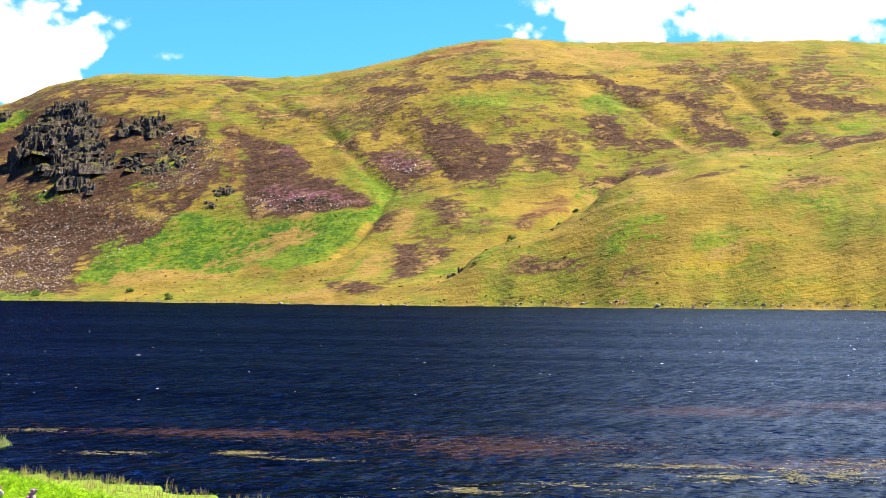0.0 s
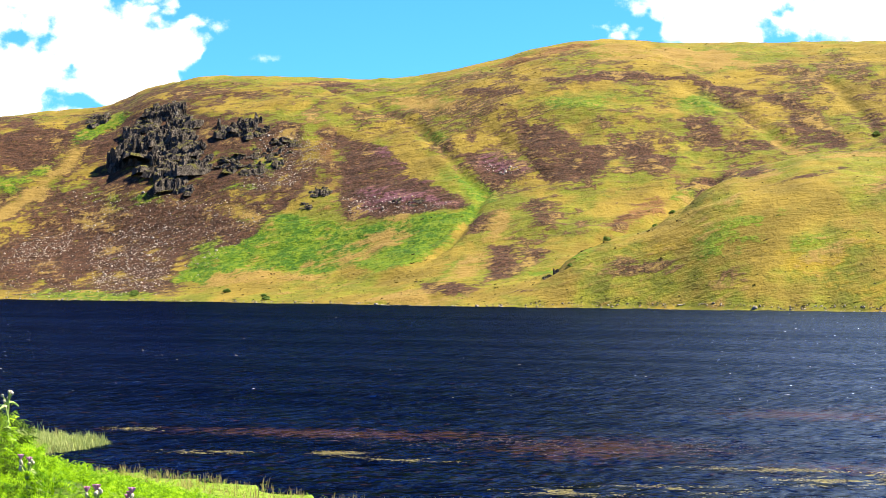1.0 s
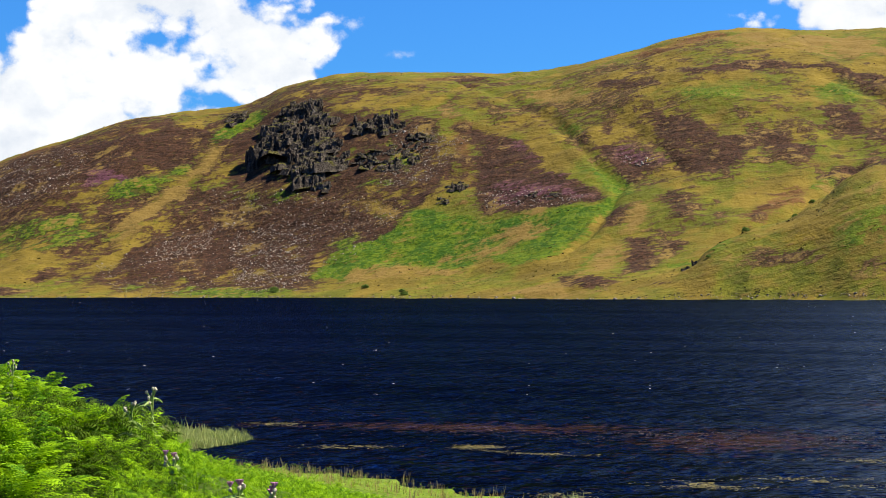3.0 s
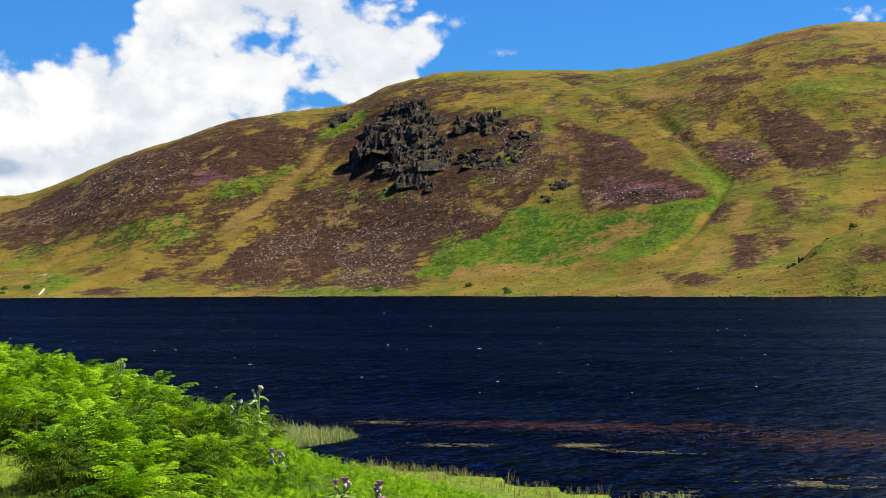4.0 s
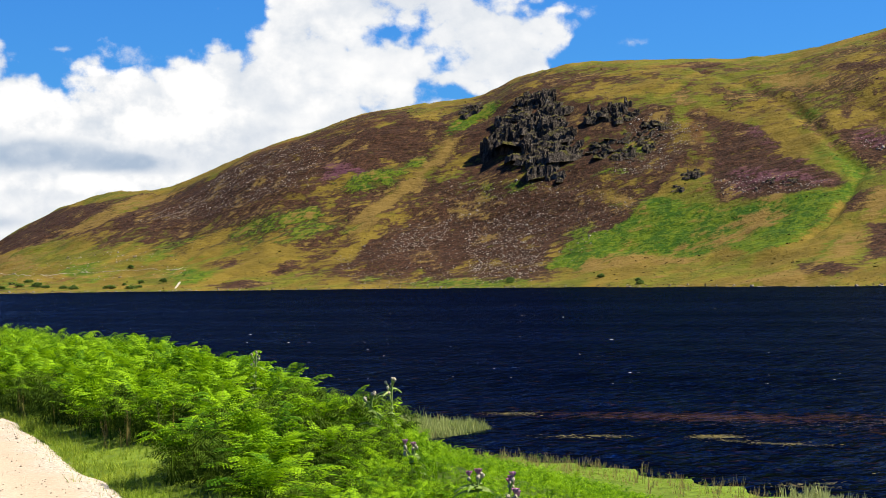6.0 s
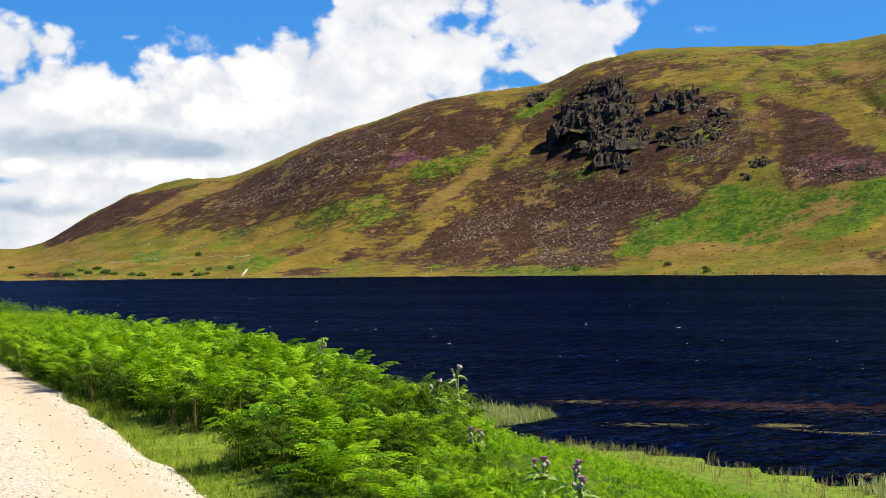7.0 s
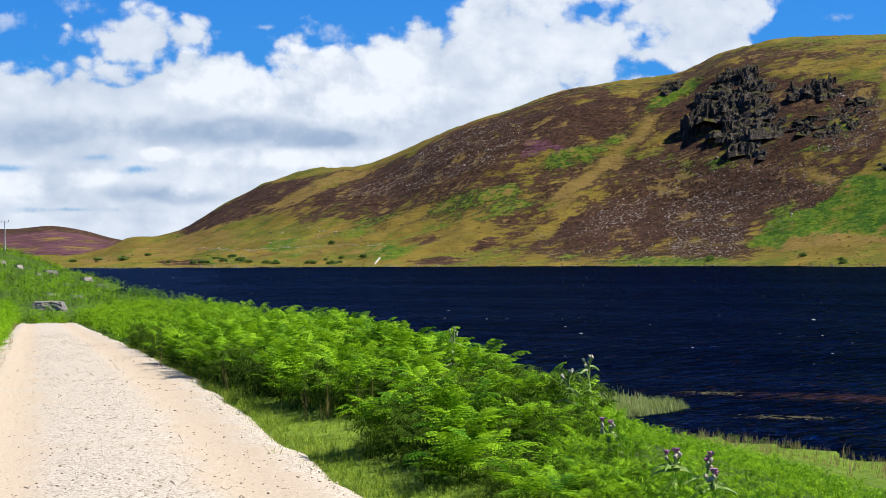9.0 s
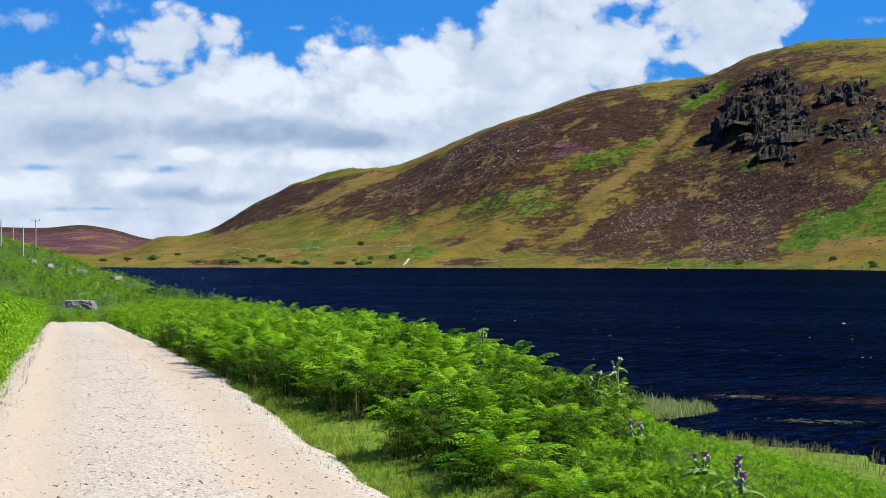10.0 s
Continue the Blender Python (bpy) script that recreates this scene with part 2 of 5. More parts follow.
def far_land(x, y):
    """Height of the hills across the water."""
    r = np.hypot(x, y)
    b = np.degrees(np.arctan2(x, y))
    d = far_shore(b)
    d = d + 9 * grain(b * 10, 0 * b, 22, 5, 3) * (1 - ease(r - d, 15, 120))
    top = ridge_range(b)
    peak = 6 + top * np.tan(np.radians(ridge_angle(b)))
    t = (r - d) / (top - d)
    tt = np.clip(t, 0, 1)
    rise = peak * (tt - 0.085 * np.sin(2 * np.pi * tt)) + 0.7 * ease(r - d, 0, 4)
    z = np.where(t > 1, peak - 0.055 * (r - top) - 4e-5 * (r - top) ** 2, rise)
    # the nearer spur beside the burn
    w = spur_depth(b)
    crest = 6 + (d + w) * np.tan(np.radians(spur_angle(b)))
    v = (r - d) / w
    spur = np.where((v > 0) & (v < 2.0), crest * (1 - np.abs(1 - np.clip(v, 0, 2)) ** 1.7), 0)
    k = 5.0
    z = k * np.logaddexp(z / k, spur / k) - k * math.log(2) * np.exp(-np.clip(z + spur, 0, None) / 20)
    for line, width, depth in GULLIES:
        z = z - depth * np.exp(-(to_line(x, y, line) / width) ** 2)
    inland = ease(r - d, 5, 90)
    z = z + inland * (4.5 * grain(x, y, 120, 21, 3) + 2.4 * grain(x, y, 26, 31, 3) + 0.8 * grain(x, y, 8, 41, 2)) * ease(top - r, -400, 160)
    far = 2.0 + 5 * grain(x, y, 300, 51, 3)
    moor = 6 + np.clip(r, 0, 4300) * np.tan(np.radians(moor_angle(b)))
    hills = far + (moor - far) * ease(r, 2600, 4300)
    z = np.where(r > top, np.maximum(z, hills), z)
    return np.where(r < d, -0.12 * (d - r), z), r, b, d


moor_angle = smooth_table([(-180, .9), (-37, .95), (-34.6, .89), (-33.2, .88), (-32.1, .96), (-31.2, .82), (-30.4, .6), (-29.7, .47), (-28, .3), (-20, .2), (180, .2)])


def to_line(x, y, line):
    best = np.full(np.shape(x), 1e9)
    for (ax, ay), (bx, by) in zip(line[:-1], line[1:]):
        dx, dy = bx - ax, by - ay
        t = np.clip(((x - ax) * dx + (y - ay) * dy) / (dx * dx + dy * dy + 1e-9), 0, 1)
        best = np.minimum(best, np.hypot(x - ax - t * dx, y - ay - t * dy))
    return best


GULLIES = [
    ([(-75, 1185), (-60, 1135), (-46, 1083), (-29, 1036), (-34, 1003), (-42, 964), (-52, 944)], 2.8, 2.2),
    ([(-33, 1153), (-15, 1100), (5, 1035)], 3.5, 1.3),
    ([(4, 818), (33, 926), (57, 945), (69, 968), (97, 1014)], 4.2, 3.3),
    ([(91, 1179), (118, 1131), (141, 1050)], 4.2, 2.2),
    ([(178, 1166), (186, 1106), (189, 1051)], 4.2, 2.2),
    ([(-154, 1338), (-86, 1205), (-65, 1144)], 4.2, 2.2),
]


def land(x, y):
    x, y = np.asarray(x, float), np.asarray(y, float)
    zn, s, q, shore = near_land(x, y)
    zf, r, b, d = far_land(x, y)
    z = np.maximum(np.maximum(zn, -4.0), np.maximum(zf, -4.0))
    return np.where(r < 650, np.maximum(zn, -4.0), z)
# ---- end of land form ----


def material(name):
    m = bpy.data.materials.new(name)
    m.use_nodes = True
    n = Nodes(m.node_tree)
    out = n.add("ShaderNodeOutputMaterial")
    surf = n.add("ShaderNodeBsdfPrincipled")
    n.put(out.inputs[0], surf.outputs[0])
    return m, n, surf


def mesh_object(name, verts, faces, mat, parent=None, smooth=False):
    me = bpy.data.meshes.new(name)
    me.from_pydata([tuple(v) for v in verts], [], faces)
    me.materials.append(mat)
    if smooth:
        me.polygons.foreach_set("use_smooth", [True] * len(me.polygons))
    ob = new(name, me)
    if parent:
        ob.parent = parent
    return ob


# ---- materials ----
def land_material():
    m, n, surf = material("moorland")
    pos = n.add("ShaderNodeNewGeometry").outputs["Position"]
    big = n.noise(pos, 0.012, 5, 0.6)
    mid = n.noise(n.stretch(pos, (1.0, 0.45, 1), -12), 0.07, 5, 0.65)
    clump = n.noise(n.stretch(pos, (1.0, 0.6, 1)), 0.32, 4, 0.7)
    stem = n.noise(pos, 1.15, 3, 0.65)
    tiny = n.noise(pos, 34.0, 3, 0.6)
    streak = n.noise(n.stretch(pos, (0.45, 1.0, 1.0), -12), 0.16, 5, 0.65)
    sweep = n.noise(n.stretch(pos, (1.0, 0.4, 1.0), -25), 0.03, 5, 0.6)

    def about(value, gain):
        return n.math("MULTIPLY", n.math("SUBTRACT", value, 0.5), gain)

    ragged = n.math("ADD", n.math("ADD", about(mid, 1.4), about(clump, 0.8)), n.math("ADD", n.math("ADD", about(stem, 0.3), about(streak, 1.3)), about(sweep, 1.5)))

    def mask(attr, soft=0.1, wild=1.0):
        return n.step(n.math("MULTIPLY_ADD", ragged, 1.2 * wild, n.attribute(attr)), 0.5 - soft, 0.5 + soft)

    patchy = n.noise(n.stretch(pos, (0.8, 0.5, 1), 30), 0.045, 6, 0.6)
    straw = n.mix(n.step(n.math("ADD", patchy, about(clump, 0.5)), 0.38, 0.62), (0.140, 0.103, 0.0145), (0.088, 0.066, 0.009))
    green = n.mix(n.step(n.math("ADD", mid, about(clump, 0.5)), 0.38, 0.62), (0.066, 0.078, 0.005), (0.106, 0.109, 0.008))
    grass = n.mix(n.step(n.math("ADD", sweep, about(big, 0.8)), 0.42, 0.58), straw, green)
    # dead stems and heather sprigs through the grass
    worn = n.math("ADD", n.math("ADD", about(streak, 1.1), about(clump, 0.35)), n.math("ADD", about(stem, 0.2), n.math("ADD", about(big, 0.6), about(sweep, 0.9))))
    base = n.mix(n.math("MULTIPLY", n.step(worn, -0.10, 0.34), 0.62), grass, n.mix(n.step(sweep, 0.4, 0.6), (0.0712, 0.0427, 0.0125), (0.057, 0.0485, 0.00912)))
    heather = n.mix(n.step(n.math("ADD", clump, about(stem, 0.9)), 0.36, 0.66), (0.0155, 0.0072, 0.0042), (0.047, 0.0222, 0.0118))
    heather = n.mix(mask("purple", 0.2, 1.2), heather, n.mix(stem, (0.057, 0.0205, 0.0342), (0.0912, 0.0376, 0.0541)))
    heather = n.mix(n.step(n.math("ADD", about(mid, 1.0), about(stem, 1.0)), 0.16, 0.36), heather, (0.0627, 0.0502, 0.0103))
    lush = n.mix(n.step(n.math("ADD", mid, about(clump, 1.2)), 0.35, 0.65), (0.018, 0.056, 0.0012), (0.064, 0.098, 0.003))
    rust = n.mix(n.step(clump, 0.35, 0.65), (0.057, 0.0262, 0.00912), (0.105, 0.0541, 0.0182))
    base = n.mix(mask("rust", 0.22), base, rust)
    base = n.mix(mask("gold", 0.3), base, n.mix(clump, (0.165, 0.112, 0.008), (0.125, 0.098, 0.008)))
    base = n.mix(mask("heather", 0.15), base, heather)
    base = n.mix(mask("lush", 0.16), base, lush)
    base = n.mix(mask("tan", 0.28, 1.3), base, n.mix(clump, (0.16, 0.108, 0.026), (0.10, 0.068, 0.017)))
    near = n.mix(n.step(tiny, 0.35, 0.65), (0.0256, 0.057, 0.00342), (0.0684, 0.114, 0.00798))
    near = n.mix(n.step(n.noise(pos, 0.5, 4, 0.7), 0.40, 0.62), near, (0.0228, 0.0485, 0.00342))
    base = n.mix(n.attribute("nearby"), base, near)
    base = n.mix(n.attribute("sward"), base, n.mix(n.step(tiny, 0.35, 0.65), (0.062, 0.112, 0.007), (0.12, 0.168, 0.017)))
    # Brown litter, darkened to deepen the shade on the ground under the bracken.
    base = n.mix(n.attribute("litter"), base, n.mix(tiny, (0.0285, 0.0228, 0.0103), (0.057, 0.0399, 0.0199)))
    dapple = n.add("ShaderNodeMapRange")
    for k, v in enumerate((n.math("ADD", n.math("MULTIPLY", stem, 0.4), n.math("MULTIPLY", clump, 0.6)), 0.34, 0.66, 0.78, 1.12)):
        n.put(dapple.inputs[k], v)
    rough = n.add("ShaderNodeVectorMath", operation="SCALE")
    n.put(rough.inputs[0], base)
    n.put(rough.inputs["Scale"], dapple.outputs[0])
    n.put(surf.inputs["Base Color"], rough.outputs[0])
    surf.inputs["Roughness"].default_value = 0.95
    surf.inputs["Specular IOR Level"].default_value = 0.1
    bump = n.add("ShaderNodeBump")
    bump.inputs["Distance"].default_value = 1.0
    bump.inputs["Strength"].default_value = 1.0
    n.put(bump.inputs["Height"], n.math("ADD", n.math("MULTIPLY", clump, 0.7), n.math("ADD", n.math("MULTIPLY", stem, 0.15), n.math("MULTIPLY", streak, 1.6))))
    n.put(surf.inputs["Normal"], bump.outputs[0])
    return m


def water_material():
    m, n, surf = material("lake_water")
    pos = n.add("ShaderNodeNewGeometry").outputs["Position"]
    turn = n.stretch(pos, (1, 1, 1), 20)
    wave = n.noise(n.stretch(turn, (1.5, 0.8, 1)), 0.45, 2, 0.5)
    chop = n.noise(n.stretch(turn, (1.6, 1.0, 1)), 1.2, 2, 0.5)
    crest = n.noise(n.stretch(turn, (1.6, 0.13, 1)), 1.0, 4, 0.7)
    gust = n.noise(n.stretch(pos, (0.25, 1, 1)), 0.02, 4, 0.6)
    streak = n.noise(n.stretch(turn, (0.12, 1, 1)), 0.12, 4, 0.65)
    xyz = n.add("ShaderNodeSeparateXYZ")
    n.put(xyz.inputs[0], pos)
    # Brighter reflection painted in by bearing, stronger and rougher towards the east
    glinting = n.step(n.math("DIVIDE", xyz.outputs[0], xyz.outputs[1]), -0.07, 0.2)
    n.tree.nodes.remove(surf)
    # peat-dark depth, with reddish weed growing up near the shore
    weedy = n.math("ADD", n.attribute("weed"), n.math("ADD", n.math("MULTIPLY", n.math("SUBTRACT", streak, 0.5), 0.5), n.math("MULTIPLY", n.math("SUBTRACT", chop, 0.5), 2.6)))
    deep = n.add("ShaderNodeBsdfDiffuse")
    n.put(deep.inputs["Color"], n.mix(n.step(weedy, 0.25, 0.95), (0.0004, 0.0009, 0.0024), (0.024, 0.0118, 0.0076)))
    gloss = n.add("ShaderNodeBsdfGlossy")
    # Lighter and darker ripple reflections painted into the gloss tint by noise.
    ripple_tint = n.step(n.math("ADD", n.math("MULTIPLY", crest, 0.55), n.math("ADD", n.math("MULTIPLY", streak, 0.25), n.math("MULTIPLY", gust, 0.2))), 0.40, 0.60)
    west_tint = n.mix(ripple_tint, (0.016, 0.043, 0.115), (0.075, 0.148, 0.32))
    n.put(gloss.inputs["Color"], n.mix(glinting, west_tint, n.mix(ripple_tint, (0.10, 0.165, 0.31), (0.27, 0.37, 0.58))))
    n.put(gloss.inputs["Roughness"], n.math("MULTIPLY_ADD", gust, 0.08, n.math("MULTIPLY_ADD", glinting, 0.12, 0.05)))
    edge = n.add("ShaderNodeFresnel")
    edge.inputs["IOR"].default_value = 1.33
    both = n.add("ShaderNodeMixShader")
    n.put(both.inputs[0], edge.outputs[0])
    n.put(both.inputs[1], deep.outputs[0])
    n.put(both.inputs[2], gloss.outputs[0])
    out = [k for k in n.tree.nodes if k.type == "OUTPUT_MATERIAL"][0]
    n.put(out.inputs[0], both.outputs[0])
    bump = n.add("ShaderNodeBump")
    bump.inputs["Distance"].default_value = 1.0
    bump.inputs["Strength"].default_value = 1.0
    n.put(bump.inputs["Height"], n.math("ADD", n.math("MULTIPLY", wave, 0.85), n.math("MULTIPLY", chop, 0.34)))
    n.put(gloss.inputs["Normal"], bump.outputs[0])
    n.put(edge.inputs["Normal"], bump.outputs[0])
    return m


def plain(name, a, b, scale=6.0, rough=0.85, bump_size=0.0, low=0.35, high=0.65, transmit=0.0, gloss=0.25):
    """A surface that varies between two colours, at two scales."""
    m, n, surf = material(name)
    pos = n.add("ShaderNodeNewGeometry").outputs["Position"]
    pick = n.math("ADD", n.math("MULTIPLY", n.noise(pos, scale, 5, 0.6), 0.6), n.math("MULTIPLY", n.noise(pos, scale * 9, 3, 0.6), 0.4))
    tone = n.add("ShaderNodeObjectInfo").outputs["Random"]
    isle = n.add("ShaderNodeNewGeometry").outputs["Random Per Island"]
    pick = n.math("ADD", pick, n.math("MULTIPLY", n.math("SUBTRACT", n.math("ADD", tone, isle), 1.0), 0.2))
    n.put(surf.inputs["Base Color"], n.mix(n.step(pick, low, high), a, b))
    surf.inputs["Roughness"].default_value = rough
    surf.inputs["Specular IOR Level"].default_value = gloss
    if transmit:
        surf.inputs["Subsurface Weight"].default_value = 0.0
        leaf = n.add("ShaderNodeBsdfTranslucent")
        n.put(leaf.inputs[0], n.mix(n.step(pick, low, high), tuple(min(1, c * 1.3) for c in a), tuple(min(1, c * 1.3) for c in b)))
        both = n.add("ShaderNodeMixShader")
        both.inputs[0].default_value = transmit
        n.put(both.inputs[1], surf.outputs[0])
        n.put(both.inputs[2], leaf.outputs[0])
        out = [k for k in n.tree.nodes if k.type == "OUTPUT_MATERIAL"][0]
        n.put(out.inputs[0], both.outputs[0])
    if bump_size:
        bump = n.add("ShaderNodeBump")
        bump.inputs["Distance"].default_value = bump_size
        n.put(bump.inputs["Height"], pick)
        n.put(surf.inputs["Normal"], bump.outputs[0])
    return m


LAND, WATER = land_material(), water_material()


def gravel_material():
    m, n, surf = material("pale_gravel")
    pos = n.add("ShaderNodeNewGeometry").outputs["Position"]
    where = n.attribute("across")
    cells = n.add("ShaderNodeTexVoronoi")
    n.put(cells.inputs["Vector"], pos)
    cells.inputs["Scale"].default_value = 52.0
    chip = n.add("ShaderNodeSeparateColor")
    n.put(chip.inputs[0], cells.outputs["Color"])
    big = n.noise(pos, 0.8, 4, 0.6)
    grit = n.noise(pos, 30.0, 4, 0.7)
    loose = n.mix(chip.outputs[0], (0.27, 0.238, 0.198), (0.44, 0.40, 0.35))
    loose = n.mix(n.step(chip.outputs[1], 0.86, 0.92), loose, (0.171, 0.14, 0.108))
    sand = n.mix(n.step(grit, 0.3, 0.7), (0.30, 0.245, 0.185), (0.39, 0.33, 0.258))
    k = n.step(n.math("ADD", where, n.math("MULTIPLY", n.math("SUBTRACT", big, 0.5), 1.8)), 0.2, 0.9)
    base = n.mix(k, loose, sand)
    n.put(surf.inputs["Base Color"], base)
    surf.inputs["Roughness"].default_value = 0.95
    surf.inputs["Specular IOR Level"].default_value = 0.15
    bump = n.add("ShaderNodeBump")
    bump.inputs["Distance"].default_value = 0.009
    n.put(bump.inputs["Height"], n.math("SUBTRACT", grit, n.math("MULTIPLY", cells.outputs["Distance"], n.math("MULTIPLY", n.math("SUBTRACT", 1.3, k), 0.55))))
    n.put(surf.inputs["Normal"], bump.outputs[0])
    return m


GRAVEL = gravel_material()
FERN = plain("bracken_leaf", (0.030, 0.098, 0.0018), (0.20, 0.365, 0.006), 2.2, 0.6, transmit=0.28, gloss=0.05)


def rock_material():
    m, n, surf = material("crag_rock")
    geo = n.add("ShaderNodeNewGeometry")
    pos = geo.outputs["Position"]
    up = n.add("ShaderNodeSeparateXYZ")
    n.put(up.inputs[0], geo.outputs["Normal"])
    joint = n.noise(n.stretch(pos, (1, 1, 0.35)), 0.35, 5, 0.7)
    patch = n.noise(pos, 0.12, 5, 0.65)
    grit = n.noise(pos, 1.3, 4, 0.7)
    base = n.mix(n.step(n.math("ADD", n.math("MULTIPLY", joint, 0.6), n.math("MULTIPLY", grit, 0.4)), 0.38, 0.66), (0.010, 0.0085, 0.007), (0.098, 0.084, 0.073))
    base = n.mix(n.step(patch, 0.60, 0.7), base, (0.125, 0.114, 0.103))
    turf = n.mix(grit, (0.0342, 0.0285, 0.00912), (0.0741, 0.0741, 0.0142))
    base = n.mix(n.step(n.math("ADD", up.outputs[2], n.math("SUBTRACT", patch, 0.5)), 0.74, 0.92), base, turf)
    n.put(surf.inputs["Base Color"], base)
    surf.inputs["Roughness"].default_value = 0.95
    surf.inputs["Specular IOR Level"].default_value = 0.1
    bump = n.add("ShaderNodeBump")
    bump.inputs["Distance"].default_value = 3.0
    n.put(bump.inputs["Height"], n.math("ADD", joint, n.math("MULTIPLY", grit, 0.4)))
    n.put(surf.inputs["Normal"], bump.outputs[0])
    return m


ROCK = rock_material()

# ---- ground ----
PATCHES = []


def patch(kind, strength, soft, corners):
    """A patch of one plant cover, by its corners on the plan."""
    PATCHES.append((kind, strength, soft, corners))


patch("heather", 1.05, 10, [(-145, 1213), (-125, 1199), (-100, 1163), (-84, 1133), (-75, 1101), (-59, 1062), (-42, 1032), (-37, 1018), (-44, 1013), (-59, 1015), (-82, 1028), (-99, 1040), (-109, 1052), (-118, 1089), (-121, 1133), (-129, 1174)])
patch("rust", 0.75, 10, [(-147, 1220), (-130, 1209), (-116, 1088), (-121, 1068), (-134, 1136)])
patch("purple", 0.60, 12, [(-99, 1158), (-84, 1133), (-80, 1107), (-96, 1123)])
patch("purple", 0.75, 12, [(-89, 1116), (-71, 1092), (-66, 1067), (-80, 1086)])
patch("purple", 0.50, 12, [(-115, 1109), (-58, 1049), (-44, 1022), (-96, 1046)])
patch("heather", 1.05, 10, [(-60, 1149), (-49, 1117), (-40, 1110), (-32, 1106), (-21, 1084), (-8, 1064), (-9, 1053), (-20, 1049), (-25, 1036), (-30, 1044), (-33, 1065), (-44, 1093), (-52, 1118)])
patch("purple", 0.55, 12, [(-32, 1106), (-8, 1060), (-21, 1062), (-34, 1086)])
patch("heather", 0.70, 10, [(-52, 1148), (-36, 1140), (-32, 1110), (-46, 1125)])
patch("heather", 0.95, 10, [(-24, 1151), (-9, 1142), (12, 1118), (22, 1095), (31, 1086), (48, 1060), (36, 1034), (22, 1024), (10, 1025), (2, 1054), (-5, 1079), (-11, 1099), (-17, 1121)])
patch("heather", 1.05, 10, [(-8, 1087), (5, 1076), (13, 1027), (3, 1038)])
patch("heather", 0.85, 10, [(-55, 1251), (-36, 1237), (-13, 1201), (-5, 1179), (-31, 1204), (-48, 1220)])
patch("heather", 0.99, 10, [(0, 1225), (16, 1204), (42, 1212), (67, 1202), (63, 1192), (38, 1185), (5, 1194)])
patch("heather", 0.57, 10, [(-50, 1216), (-23, 1178), (-9, 1157), (-30, 1166), (-45, 1190)])
patch("heather", 0.79, 10, [(-169, 1381), (-130, 1365), (-119, 1312), (-153, 1310)])
patch("heather", 0.64, 10, [(-147, 1267), (-119, 1253), (-122, 1238), (-141, 1246)])
patch("heather", 0.59, 10, [(-98, 1230), (-86, 1215), (-69, 1179), (-76, 1171), (-87, 1176)])
patch("heather", 0.70, 10, [(-91, 1188), (-76, 1179), (-72, 1172), (-88, 1171)])
patch("heather", 0.99, 10, [(38, 1213), (78, 1204), (99, 1195), (116, 1182), (144, 1151), (158, 1122), (165, 1105), (147, 1118), (124, 1152), (95, 1183), (63, 1192)])
patch("heather", 0.90, 10, [(79, 1116), (103, 1119), (107, 1093), (111, 1060), (98, 1058), (87, 1085)])
patch("heather", 0.85, 10, [(41, 1086), (58, 1086), (69, 1064), (80, 1038), (77, 1030), (55, 1042), (44, 1068)])
patch("heather", 0.79, 10, [(99, 1185), (116, 1182), (125, 1136), (133, 1088), (126, 1083), (117, 1125), (107, 1159)])
patch("heather", 0.95, 10, [(142, 1135), (162, 1102), (174, 1057), (159, 901), (162, 1039), (145, 1073)])
patch("heather", 0.79, 10, [(135, 1101), (145, 1073), (141, 903), (145, 1054), (138, 1074)])
patch("heather", 0.64, 10, [(110, 1114), (129, 1080), (139, 1056), (115, 1039), (96, 1039)])
patch("heather", 0.99, 10, [(206, 1123), (225, 1118), (245, 1101), (258, 1094), (255, 1079), (234, 1084), (203, 1091)])
patch("heather", 0.70, 10, [(181, 1160), (203, 1129), (203, 1091), (188, 1120)])
patch("heather", 0.59, 10, [(185, 1101), (214, 1078), (214, 1048), (165, 903)])
patch("heather", 0.99, 10, [(183, 908), (195, 903), (211, 893), (206, 870), (194, 873), (177, 868)])
patch("heather", 0.70, 10, [(148, 809), (162, 816), (169, 805), (161, 802), (149, 800)])
patch("rust", 0.90, 10, [(33, 931), (35, 949), (44, 968), (53, 989), (60, 994), (68, 990), (68, 977), (63, 962), (51, 954), (45, 944)])
patch("heather", 0.64, 10, [(33, 931), (35, 949), (49, 974), (46, 947)])
patch("heather", 1.05, 10, [(75, 1003), (91, 1016), (104, 1022), (102, 877), (109, 870), (101, 862), (84, 857), (83, 999)])
patch("heather", 0.74, 10, [(102, 833), (118, 842), (133, 854), (151, 866), (139, 845), (118, 823), (107, 815)])
patch("heather", 0.70, 10, [(79, 774), (87, 769), (88, 762), (80, 765)])
patch("heather", 0.59, 10, [(30, 804), (43, 797), (58, 779), (62, 769), (46, 778), (30, 784)])
patch("heather", 0.57, 10, [(68, 758), (81, 752), (82, 744), (72, 749)])
patch("heather", 0.95, 10, [(-25, 948), (-12, 933), (-9, 890), (-11, 867), (-23, 862)])
patch("heather", 0.85, 10, [(-56, 879), (-27, 857), (-24, 841), (-36, 839), (-53, 845)])
patch("heather", 0.74, 10, [(-16, 829), (-1, 804), (4, 781), (-10, 795)])
patch("heather", 0.71, 10, [(-40, 989), (-25, 1007), (-13, 1002), (-16, 977), (-27, 960), (-39, 966)])
patch("heather", 0.71, 10, [(-10, 1001), (2, 1010), (11, 982), (5, 947), (-8, 964)])
patch("heather", 0.64, 10, [(-12, 927), (5, 930), (10, 902), (-6, 897)])
